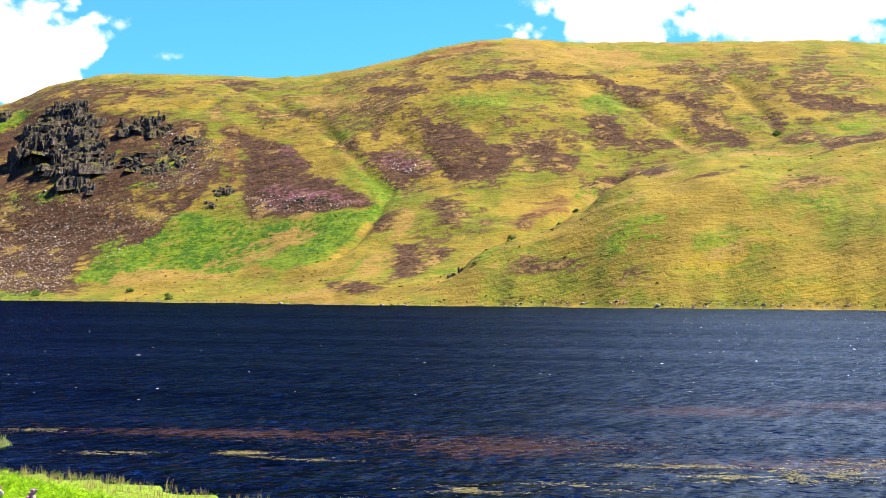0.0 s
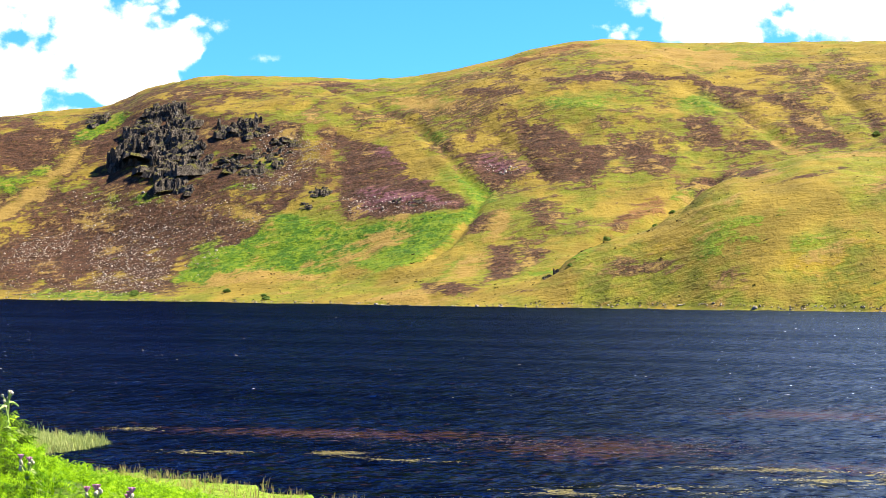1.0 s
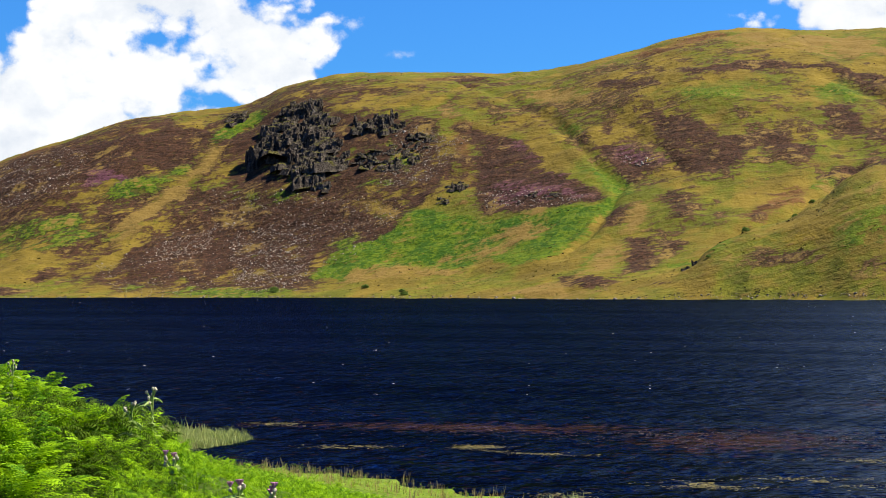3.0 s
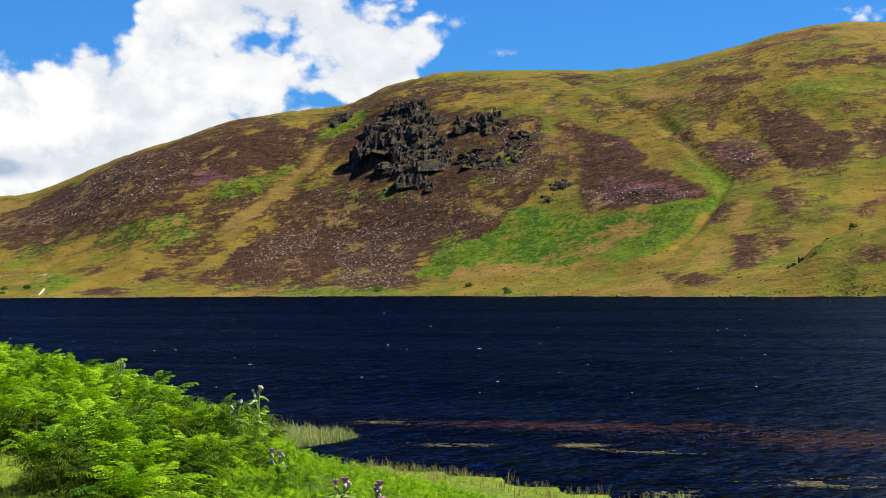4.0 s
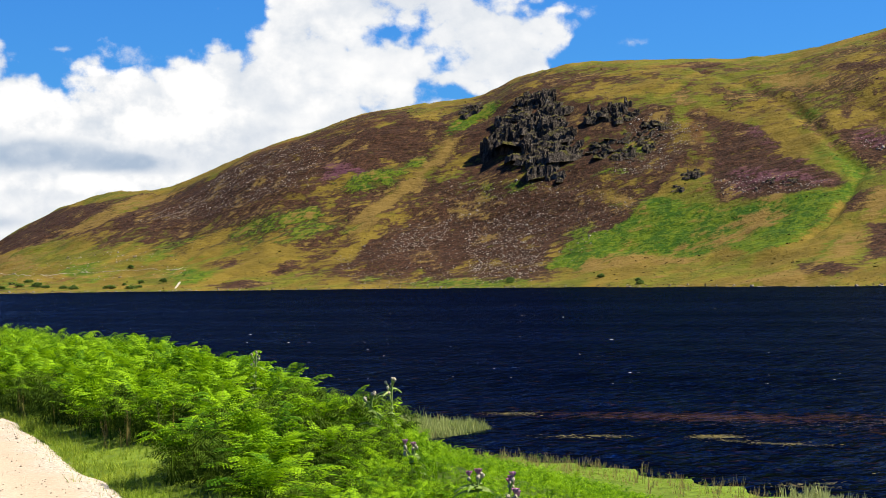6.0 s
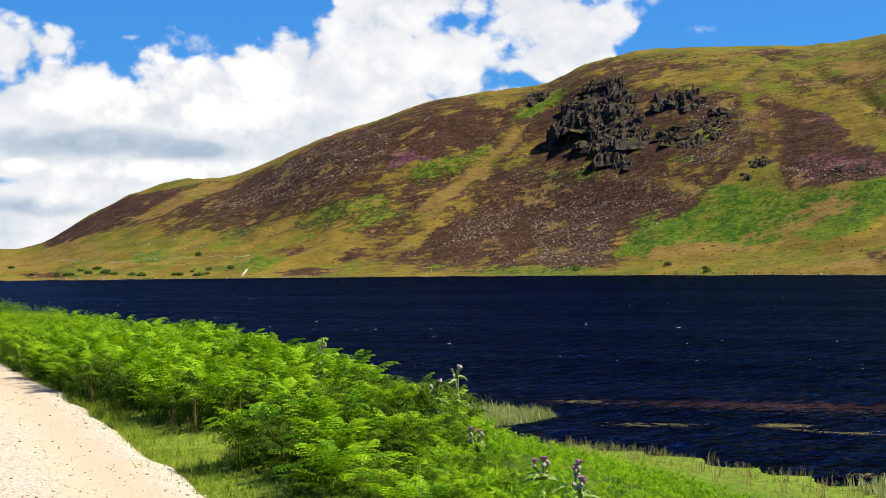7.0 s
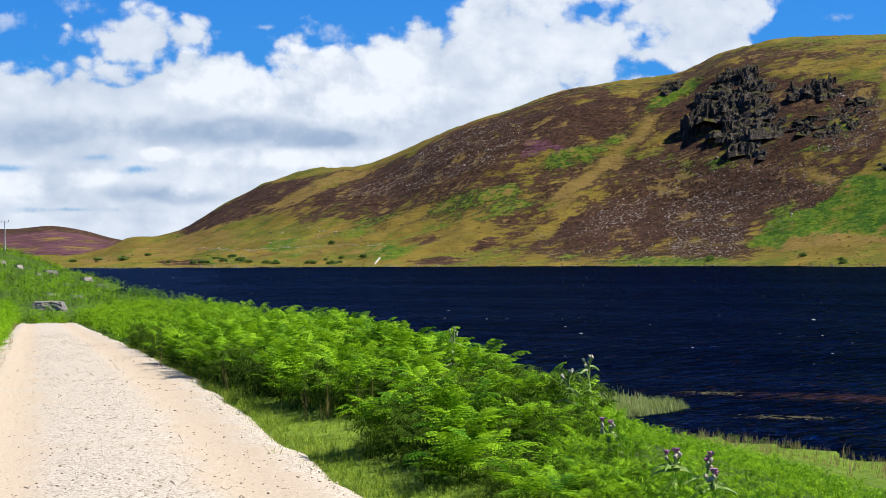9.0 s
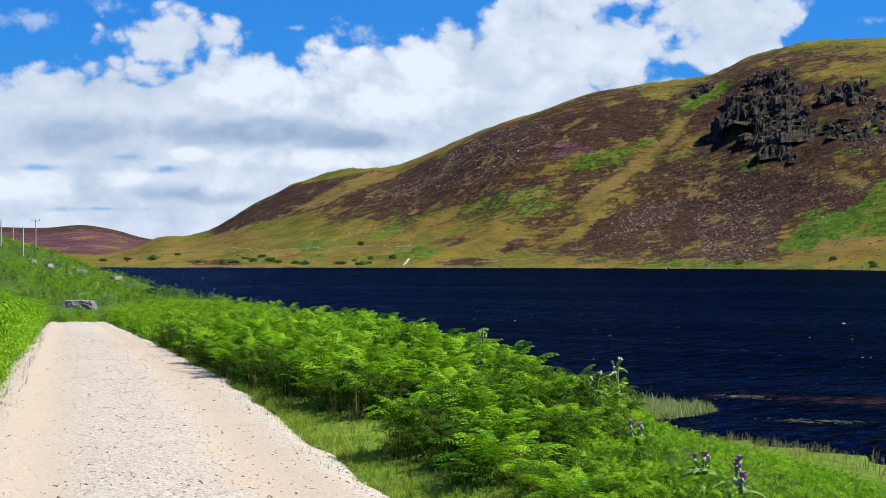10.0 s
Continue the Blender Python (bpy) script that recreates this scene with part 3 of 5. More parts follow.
patch("lush", 1.00, 9, [(-198, 1005), (-193, 1044), (-169, 1051), (-155, 1065), (-154, 1087), (-138, 1078), (-122, 1053), (-107, 1036), (-88, 1025), (-69, 1018), (-44, 1011), (-32, 1017), (-31, 999), (-43, 985), (-42, 966), (-53, 956), (-63, 930), (-79, 930), (-101, 971), (-111, 962), (-136, 993), (-159, 986), (-179, 986)])
patch("tan", 0.62, 8, [(-105, 1011), (-80, 1009), (-61, 997), (-72, 977), (-89, 975), (-105, 960)])
patch("tan", 0.80, 8, [(-182, 1003), (-157, 996), (-146, 1002), (-104, 951), (-131, 960), (-171, 975)])
patch("lush", 0.94, 9, [(-57, 1081), (-44, 1075), (-26, 1039), (-24, 1011), (-35, 1023), (-43, 1054)])
patch("lush", 0.90, 9, [(-73, 1182), (-61, 1158), (-57, 1145), (-65, 1157)])
patch("lush", 0.58, 9, [(-54, 922), (-40, 936), (-32, 935), (-33, 899), (-49, 886)])
patch("lush", 0.70, 9, [(-6, 875), (10, 873), (27, 924), (29, 832), (16, 812), (-1, 830)])
patch("lush", 0.70, 9, [(69, 994), (83, 999), (76, 988), (67, 978)])
patch("lush", 0.66, 9, [(221, 1066), (243, 1064), (207, 894), (195, 903)])
patch("lush", 0.46, 9, [(29, 1005), (51, 1015), (50, 996), (32, 995)])
patch("lush", 0.48, 9, [(-2, 1168), (34, 1173), (62, 1162), (39, 1130), (5, 1144)])
patch("lush", 0.48, 9, [(76, 1172), (98, 1174), (118, 1132), (107, 1119), (80, 1126)])
patch("lush", 0.48, 9, [(64, 793), (101, 802), (114, 791), (84, 761), (64, 767)])
patch("lush", 0.46, 9, [(97, 770), (121, 775), (118, 755), (97, 756)])
patch("lush", 0.46, 9, [(145, 793), (165, 783), (162, 751), (143, 770)])
patch("tan", 0.95, 8, [(-88, 851), (-58, 868), (-41, 830), (-56, 833)])
patch("tan", 0.75, 8, [(-48, 864), (-28, 890), (-26, 930), (-38, 934), (-43, 883)])
patch("tan", 0.75, 8, [(26, 1333), (85, 1310), (123, 1294), (154, 1230), (116, 1217), (43, 1252)])
patch("tan", 0.60, 8, [(-95, 1278), (-54, 1229), (-60, 1207), (-100, 1248)])
patch("rust", 0.70, 10, [(-207, 1354), (-160, 1370), (-125, 1351), (-164, 1341)])
patch("rust", 0.75, 10, [(-34, 1322), (-2, 1353), (19, 1394), (38, 1330), (-10, 1277)])
patch("rust", 0.55, 10, [(56, 1063), (82, 1020), (72, 1012), (49, 1035)])
patch("gold", 0.70, 14, [(91, 761), (116, 756), (123, 743), (104, 741), (92, 745)])
patch("gold", 0.65, 14, [(114, 730), (150, 712), (164, 693), (161, 682), (131, 704)])
patch("gold", 0.60, 14, [(34, 814), (56, 812), (64, 791), (43, 797)])
patch("gold", 0.55, 14, [(126, 766), (155, 735), (170, 725), (155, 717), (129, 744)])
patch("tan", 0.80, 8, [(121, 1142), (127, 1122), (135, 1079), (146, 1038), (142, 1040), (130, 1084), (124, 1121)])
patch("tan", 0.75, 8, [(128, 1157), (156, 1108), (184, 1038), (180, 1037), (152, 1103)])
patch("tan", 0.90, 8, [(77, 991), (81, 853), (108, 861), (153, 897), (178, 883), (177, 879), (152, 888), (107, 852), (82, 845)])
patch("tan", 0.80, 8, [(-25, 1002), (-12, 994), (-18, 951), (-27, 949)])
patch("heather", 1.05, 10, [(-286, 1183), (-258, 1173), (-239, 1154), (-207, 1134), (-194, 1120), (-170, 1082), (-153, 1054), (-156, 1034), (-168, 1023), (-181, 1029), (-199, 1054), (-199, 1021), (-208, 1003), (-251, 1051), (-289, 1040), (-333, 1074), (-336, 1107), (-317, 1129), (-306, 1158)])
patch("heather", 0.70, 10, [(-270, 1195), (-210, 1152), (-161, 1110), (-140, 1103), (-127, 1079), (-159, 1096), (-202, 1130), (-260, 1167)])
patch("lush", 0.50, 9, [(-274, 1178), (-241, 1165), (-230, 1145), (-261, 1154)])
patch("lush", 0.62, 9, [(-197, 1142), (-184, 1147), (-171, 1134), (-179, 1119)])
patch("lush", 0.60, 9, [(-178, 1177), (-162, 1169), (-163, 1148), (-179, 1163)])
patch("lush", 0.70, 9, [(-198, 1066), (-185, 1068), (-178, 1047), (-190, 1040)])
patch("lush", 0.46, 9, [(-316, 1040), (-255, 1014), (-196, 973), (-190, 943), (-300, 988)])
patch("tan", 0.95, 8, [(-322, 1281), (-311, 1269), (-312, 1240), (-325, 1202), (-338, 1152), (-352, 1142), (-352, 1162), (-338, 1204), (-323, 1246)])
patch("tan", 0.80, 8, [(-350, 1130), (-340, 1160), (-331, 1151), (-338, 1115)])
patch("tan", 0.70, 8, [(-345, 1313), (-332, 1299), (-329, 1270), (-338, 1282)])
patch("lush", 0.70, 9, [(-327, 1294), (-324, 1323), (-302, 1337), (-289, 1317), (-308, 1293), (-320, 1273)])
patch("lush", 0.50, 9, [(-362, 1234), (-331, 1252), (-319, 1238), (-342, 1204), (-372, 1203), (-393, 1206), (-393, 1229)])
patch("lush", 0.66, 9, [(-355, 1145), (-337, 1149), (-334, 1133), (-353, 1129)])
patch("tan", 0.95, 8, [(-193, 1122), (-179, 1116), (-160, 1083), (-167, 1081)])
patch("heather", 1.05, 10, [(-385, 1313), (-372, 1329), (-342, 1329), (-322, 1299), (-331, 1252), (-352, 1240), (-365, 1229), (-394, 1233), (-413, 1230), (-429, 1219), (-449, 1218), (-490, 1238), (-520, 1250), (-548, 1257), (-568, 1301), (-566, 1384), (-536, 1367), (-490, 1377), (-451, 1343), (-419, 1326)])
patch("rust", 0.85, 10, [(-539, 1373), (-508, 1427), (-436, 1366), (-395, 1363), (-359, 1357), (-384, 1310), (-437, 1341), (-475, 1337), (-510, 1322)])
patch("purple", 0.75, 12, [(-400, 1251), (-367, 1239), (-369, 1218), (-397, 1230)])
patch("lush", 0.42, 9, [(-482, 1197), (-437, 1185), (-388, 1191), (-349, 1149), (-378, 1125), (-431, 1116), (-460, 1096), (-495, 1135), (-524, 1202)])
patch("heather", 0.85, 10, [(-362, 1167), (-344, 1185), (-342, 1164), (-354, 1155)])
patch("heather", 0.74, 10, [(-381, 1061), (-371, 1094), (-354, 1065), (-369, 1047)])
patch("heather", 0.64, 10, [(-435, 1098), (-419, 1136), (-401, 1115), (-410, 1064)])
patch("heather", 0.95, 10, [(-399, 1017), (-382, 1034), (-361, 1016), (-365, 989), (-387, 995)])
patch("lush", 0.86, 9, [(-457, 1099), (-436, 1093), (-405, 1023), (-417, 1011)])
patch("heather", 0.64, 10, [(-392, 1168), (-367, 1184), (-369, 1167), (-384, 1155)])
patch("heather", 0.70, 10, [(-446, 1186), (-405, 1170), (-417, 1160), (-453, 1174)])
patch("heather", 0.59, 10, [(-311, 1417), (-247, 1313), (-224, 1277), (-267, 1293), (-311, 1340)])
patch("heather", 1.05, 10, [(-875, 1611), (-773, 1505), (-763, 1552), (-720, 1522), (-683, 1490), (-604, 1354), (-626, 1354), (-651, 1306), (-720, 1352)])
patch("rust", 0.80, 10, [(-810, 1492), (-773, 1495), (-760, 1524), (-708, 1418), (-741, 1401)])
patch("heather", 0.95, 10, [(-638, 1309), (-619, 1350), (-557, 1341), (-536, 1334), (-541, 1301), (-551, 1260), (-596, 1280)])
patch("tan", 0.75, 8, [(-641, 1335), (-631, 1397), (-612, 1423), (-569, 1393), (-582, 1377), (-598, 1314), (-613, 1296)])
patch("heather", 0.99, 10, [(-543, 1243), (-537, 1292), (-539, 1366), (-486, 1300), (-436, 1259), (-447, 1217), (-495, 1231), (-508, 1222)])
patch("tan", 0.62, 8, [(-693, 1182), (-782, 1428), (-624, 1250), (-596, 1195), (-643, 1173)])
patch("heather", 0.74, 10, [(-638, 1104), (-593, 1122), (-487, 990), (-528, 964)])
patch("rust", 0.60, 10, [(-553, 1120), (-524, 1099), (-488, 1015), (-508, 1030)])
patch("lush", 0.60, 9, [(-570, 1177), (-532, 1159), (-510, 1095), (-534, 1103)])
patch("lush", 0.76, 9, [(-510, 1077), (-498, 1094), (-463, 1009)])
patch("lush", 0.76, 9, [(-437, 1087), (-412, 1062), (-405, 1026), (-418, 1031)])
patch("lush", 0.50, 9, [(-596, 1134), (-549, 1101), (-488, 985), (-517, 985)])
patch("tan", 0.60, 8, [(-850, 1386), (-699, 1208), (-638, 1104), (-604, 978)])
# thin heather and dead grass through the pasture
patch("heather", 0.64, 26, [(-733, 1493), (-483, 1383), (-430, 1438), (-349, 1392), (-319, 1449), (-214, 1342), (-184, 1318), (-153, 1098), (-137, 981), (-215, 978), (-334, 1005), (-390, 1118), (-476, 1138), (-579, 1234)])
patch("heather", 0.42, 26, [(-281, 1398), (-115, 1337), (-58, 1311), (26, 1333), (159, 1266), (291, 1241), (207, 881), (113, 902), (84, 1002), (33, 942), (-21, 855), (-34, 837), (-25, 973), (-47, 1082), (-143, 1226)])
patch("heather", 0.80, 20, [(-340, 1290), (-290, 1330), (-160, 1230), (-120, 1120), (-150, 1060), (-280, 1180)])
patch("heather", 0.80, 20, [(-357, 1060), (-300, 1160), (-190, 1100), (-190, 960), (-300, 990)])
# the moor at the valley's end
patch("heather", 0.95, 60, [(-1662, 2128), (-2709, 3467), (-2153, 3837), (-1330, 2350)])
patch("purple", 0.62, 60, [(-1785, 2285), (-2401, 3073), (-1950, 3377), (-1450, 2511)])
patch("tan", 0.90, 20, [(-1869, 2720), (-1937, 2819), (-1926, 2899), (-1859, 2799)])
patch("tan", 0.90, 20, [(-1734, 2630), (-1789, 2713), (-1783, 2789), (-1729, 2704)])
patch("tan", 0.90, 20, [(-1875, 2955), (-1929, 3040), (-1929, 3111), (-1876, 3026)])
patch("tan", 0.90, 20, [(-1708, 2765), (-1750, 2833), (-1746, 2906), (-1705, 2837)])
patch("tan", 0.90, 20, [(-1855, 3039), (-1896, 3107), (-1895, 3178), (-1854, 3109)])


def polygon_depth(x, y, corners):
    """Signed distance to a polygon: positive inside."""
    inside = np.zeros(x.shape, bool)
    for (ax, ay), (bx, by) in zip(corners, corners[1:] + corners[:1]):
        cross = (ay > y) != (by > y)
        inside ^= cross & (x < (bx - ax) * (y - ay) / (by - ay + 1e-12) + ax)
    gap = to_line(x, y, corners + corners[:1])
    return np.where(inside, gap, -gap)


def ground():
    b = np.concatenate([np.arange(-180, -36, 4.0), np.arange(-36, 15, 0.12), np.arange(15, 180, 4.0)])
    r = np.concatenate([np.geomspace(1.0, 75, 110), np.linspace(76, 660, 80), np.arange(665, 690, 6), np.arange(690, 1560, 3.9),
                        np.linspace(1562, 2100, 70), np.geomspace(2120, 4900, 50)])
    bb, rr = np.meshgrid(np.radians(b), r)
    x, y = rr * np.sin(bb), rr * np.cos(bb)
    z = land(x, y)
    rows, cols = x.shape
    i = np.arange(rows * cols).reshape(rows, cols)
    nxt = np.roll(i, -1, axis=1)
    quads = np.stack([i[:-1], i[1:], nxt[1:], nxt[:-1]], -1).reshape(-1, 4)
    co = np.stack([x, y, z], -1).reshape(-1, 3)
    co = np.vstack([co, [[0, 0, float(land(0.0, 0.0))]]])
    me = bpy.data.meshes.new("ground")
    n_q, centre = len(quads), len(co) - 1
    fan = np.stack([np.full(cols, centre), i[0], np.roll(i[0], -1)], -1)
    me.vertices.add(len(co))
    me.vertices.foreach_set("co", co.ravel())
    loops = np.concatenate([quads.ravel(), fan.ravel()])
    me.loops.add(len(loops))
    me.loops.foreach_set("vertex_index", loops.astype(np.int32))
    starts = np.concatenate([np.arange(n_q) * 4, n_q * 4 + np.arange(cols) * 3]).astype(np.int32)
    me.polygons.add(len(starts))
    me.polygons.foreach_set("loop_start", starts)
    me.update(calc_edges=True)
    me.polygons.foreach_set("use_smooth", np.ones(len(starts), bool))
    me.materials.append(LAND)
    X, Y = co[:, 0], co[:, 1]
    R = np.hypot(X, Y)
    cover = {k: np.zeros(len(co)) for k in ("heather", "lush", "purple", "tan", "rust", "gold")}
    for kind, strength, soft, corners in PATCHES:
        xs, ys = [c[0] for c in corners], [c[1] for c in corners]
        box = (X > min(xs) - 2 * soft) & (X < max(xs) + 2 * soft) & (Y > min(ys) - 2 * soft) & (Y < max(ys) + 2 * soft)
        depth = polygon_depth(X[box], Y[box], corners)
        cover[kind][box] = np.maximum(cover[kind][box], strength * ease(depth, -soft, soft))
    along = (X - TRACK_START[0]) * TRACK_WAY[0] + Y * TRACK_WAY[1]
    across = (X - TRACK_START[0]) * TRACK_SIDE[0] + Y * TRACK_SIDE[1]
    # Litter under the bracken on both sides, its dark tone standing for shade too.
    cover["litter"] = ease(across, 2.5, 3.0) * (1 - ease(across, 4.2, 5.2)) * (1 - ease(along, 100, 112)) * ease(along, 14, 19) + 0.8 * ease(-across, 2.0, 2.6) * (1 - ease(-across, 8, 9)) * (1 - ease(along, 100, 112))
    cover["nearby"] = 1 - ease(R, 420, 520)
    waterside = shore_line(along) - across
    cover["sward"] = cover["nearby"] * np.maximum(0.85 * (1 - ease(waterside, 3.0, 7.5)) * (waterside > -2) * (1 - ease(along, 90, 150)),
                                                  ease(across, 1.4, 1.6) * (1 - ease(across, 2.4, 3.0)) * (1 - ease(along, 28, 50)))
    for name, values in cover.items():
        layer = me.attributes.new(name, "FLOAT", "POINT")
        layer.data.foreach_set("value", values.astype(np.float32))
    ob = new("ground", me)
    return tagged(ob, "rough hill pasture of heather, straw grass and bracken round a lake", "ground", kind="structure")


GROUND = ground()


def lake():
    """The lake's surface: wind waves as real relief, finer towards the near shore."""
    b = np.concatenate([[-60, -50, -42], np.arange(-36, 15.2, 0.2), [20, 30, 45, 60]])
    r = [30.0]
    while r[-1] < 1150:
        r.append(r[-1] + max(0.42, r[-1] * 0.006))
    bb, rr = np.meshgrid(np.radians(b), np.array(r))
    x, y = rr * np.sin(bb), rr * np.cos(bb)
    c, t = math.cos(radians(14)), math.sin(radians(14))
    u, v = x * c + y * t, -x * t + y * c
    gust = 0.75 + 0.5 * grain(u * 0.25, v, 22, 131, 3)
    z = 0.09 * grain(u * 1.6, v, 2.2, 121, 2) + 0.04 * grain(u * 1.3 + 0.3 * v, v, 1.2, 122, 2)
    z = gust * z + ease(rr, 150, 400) * (0.16 * grain(u * 1.5, v, 6.0, 123, 3) + 0.3 * ease(rr, 350, 800) * grain(u * 1.4, v, 14.0, 124, 2))
    rows, cols = x.shape
    i = np.arange(rows * cols).reshape(rows, cols)
    quads = np.stack([i[:-1, :-1], i[:-1, 1:], i[1:, 1:], i[1:, :-1]], -1).reshape(-1, 4)
    me = bpy.data.meshes.new("water")
    me.vertices.add(x.size)
    me.vertices.foreach_set("co", np.stack([x, y, z], -1).ravel())
    me.loops.add(quads.size)
    me.loops.foreach_set("vertex_index", quads.ravel().astype(np.int32))
    me.polygons.add(len(quads))
    me.polygons.foreach_set("loop_start", (np.arange(len(quads)) * 4).astype(np.int32))
    me.update(calc_edges=True)
    me.polygons.foreach_set("use_smooth", np.ones(len(quads), bool))
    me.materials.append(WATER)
    weeds = np.zeros(x.size)
    for wx, wy, wide, deep, turn in ((2.6, 73, 4.6, 5.5, -4), (-8, 79, 9, 2.6, -8), (14, 95, 5.0, 4.5, -10), (24, 100, 7, 5, 0), (15, 66, 7, 3, 0)):
        c, t = math.cos(radians(turn)), math.sin(radians(turn))
        px, py = x.ravel() - wx, y.ravel() - wy
        weeds = np.maximum(weeds, np.exp(-((px * c + py * t) / wide) ** 2 - ((py * c - px * t) / deep) ** 2))
    layer = me.attributes.new("weed", "FLOAT", "POINT")
    layer.data.foreach_set("value", weeds.astype(np.float32))
    return tagged(new("water", me), "dark blue wind-ruffled lake water between grassy shores", "lake", kind="structure")


LAKE = lake()


def track():
    verts, faces = [], []
    ss = np.concatenate([np.arange(-30, 108, 0.5), np.arange(108, 122, 1.0)])
    qs = np.linspace(-1.76, 1.76, 27)
    for s in ss:
        wob_r, wob_l = 0.14 * float(grain(s, 0.0, 1.6, 61, 4)), 0.14 * float(grain(s, 9.0, 1.6, 62, 4))
        for q in qs:
            qq = q + (wob_r if q > 1.4 else 0) + (wob_l if q < -1.4 else 0)
            x = TRACK_START[0] + s * TRACK_WAY[0] + qq * TRACK_SIDE[0]
            y = TRACK_START[1] + s * TRACK_WAY[1] + qq * TRACK_SIDE[1]
            rut = -0.025 * (math.exp(-((q - 0.85) / 0.3) ** 2) + math.exp(-((q + 0.85) / 0.3) ** 2))
            edge = -0.10 * ease(abs(q), 1.4, 1.76)
            verts.append((x, y, float(track_height(s)) + 0.03 + rut + edge + 0.008 * float(grain(x, y, 0.4, 63, 2))))
    n = len(qs)
    for a in range(len(ss) - 1):
        for c in range(n - 1):
            faces.append((a * n + c, a * n + c + 1, (a + 1) * n + c + 1, (a + 1) * n + c))
    ob = mesh_object("road", verts, faces, GRAVEL, smooth=True)
    worn = ob.data.attributes.new("across", "FLOAT", "POINT")
    worn.data.foreach_set("value", np.tile(np.exp(-((np.abs(qs) - 0.95) / 0.42) ** 2), len(ss)).astype(np.float32))
    return tagged(ob, "pale gravel farm track with worn wheel lines", "track", kind="structure")


TRACK = track()


def strew(name, verts, faces, places, mat, smooth=False, parent=None):
    """Many copies of a small form, joined in one mesh. places: rows of x, y, z, turn, tilt, width, depth, height."""
    verts, faces, p = np.asarray(verts, float), np.asarray(faces), np.asarray(places, float)
    n, k = len(p), len(verts)
    v = verts[None] * p[:, None, 5:8]
    ct, st = np.cos(p[:, 4])[:, None], np.sin(p[:, 4])[:, None]
    y, z = v[..., 1] * ct - v[..., 2] * st, v[..., 1] * st + v[..., 2] * ct
    cr, sr = np.cos(p[:, 3])[:, None], np.sin(p[:, 3])[:, None]
    x, y = v[..., 0] * cr - y * sr, v[..., 0] * sr + y * cr
    co = np.stack([x, y, z], -1) + p[:, None, :3]
    idx = (faces[None] + (np.arange(n) * k)[:, None, None]).reshape(-1, faces.shape[1])
    me = bpy.data.meshes.new(name)
    me.vertices.add(n * k)
    me.vertices.foreach_set("co", co.ravel())
    me.loops.add(idx.size)
    me.loops.foreach_set("vertex_index", idx.ravel().astype(np.int32))
    me.polygons.add(len(idx))
    me.polygons.foreach_set("loop_start", (np.arange(len(idx)) * faces.shape[1]).astype(np.int32))
    me.update(calc_edges=True)
    if smooth:
        me.polygons.foreach_set("use_smooth", np.ones(len(idx), bool))
    me.materials.append(mat)
    ob = new(name, me)
    if parent:
        ob.parent = parent
    return ob


def stuff(ob, label, category):
    return tagged(ob, label, category, kind="stuff")


rng = np.random.default_rng(7)
PEBBLE = [(-.5, -.42, 0), (.45, -.5, -.1), (.5, .4, 0), (-.4, .5, -.05), (-.3, -.25, .5), (.28, -.3, .62), (.3, .28, .48), (-.28, .25, .58)]
PEBBLE_F = [(3, 2, 1, 0), (4, 5, 6, 7), (0, 1, 5, 4), (1, 2, 6, 5), (2, 3, 7, 6), (3, 0, 4, 7)]


def in_polygon(corners, count):
    """Random spots inside a polygon of the plan."""
    c = np.array(corners, float)
    lo, hi = c.min(0), c.max(0)
    got = np.zeros((0, 2))
    while len(got) < count:
        p = rng.uniform(lo, hi, (count * 2, 2))
        got = np.vstack([got, p[polygon_depth(p[:, 0], p[:, 1], [tuple(q) for q in corners]) > 0]])
    return got[:count]


def places(xy, size, spread=0.5, sink=0.1, tall=1.0, tilt=0.3, lift=None):
    n = len(xy)
    z = land(xy[:, 0], xy[:, 1]) if lift is None else lift
    s = size * np.exp(rng.normal(0, spread, n))
    return np.stack([xy[:, 0], xy[:, 1], z - sink * s, rng.uniform(0, 6.28, n), rng.normal(0, tilt, n),
                     s * rng.uniform(.7, 1.3, n), s * rng.uniform(.7, 1.3, n), s * tall * rng.uniform(.6, 1.2, n)], -1)


# ---- the hill across the water ----
STONE = plain("grey_stone", (0.085, 0.072, 0.062), (0.27, 0.24, 0.215), 0.6, 0.9, 0.05)
SCRUB = plain("heather_scrub", (0.0171, 0.0142, 0.00627), (0.0485, 0.037, 0.0148), 0.2, 0.95)
TUSSOCK = plain("straw_tussock", (0.114, 0.0969, 0.0171), (0.205, 0.171, 0.0399), 0.2, 0.95)
BUSH_LEAF = plain("shrub_leaf", (0.05, 0.10, 0.014), (0.11, 0.17, 0.03), 0.8, 0.8, transmit=0.2)
BARK = plain("bark", (0.0342, 0.0256, 0.0171), (0.0798, 0.0627, 0.0456), 3.0, 0.9, 0.02)


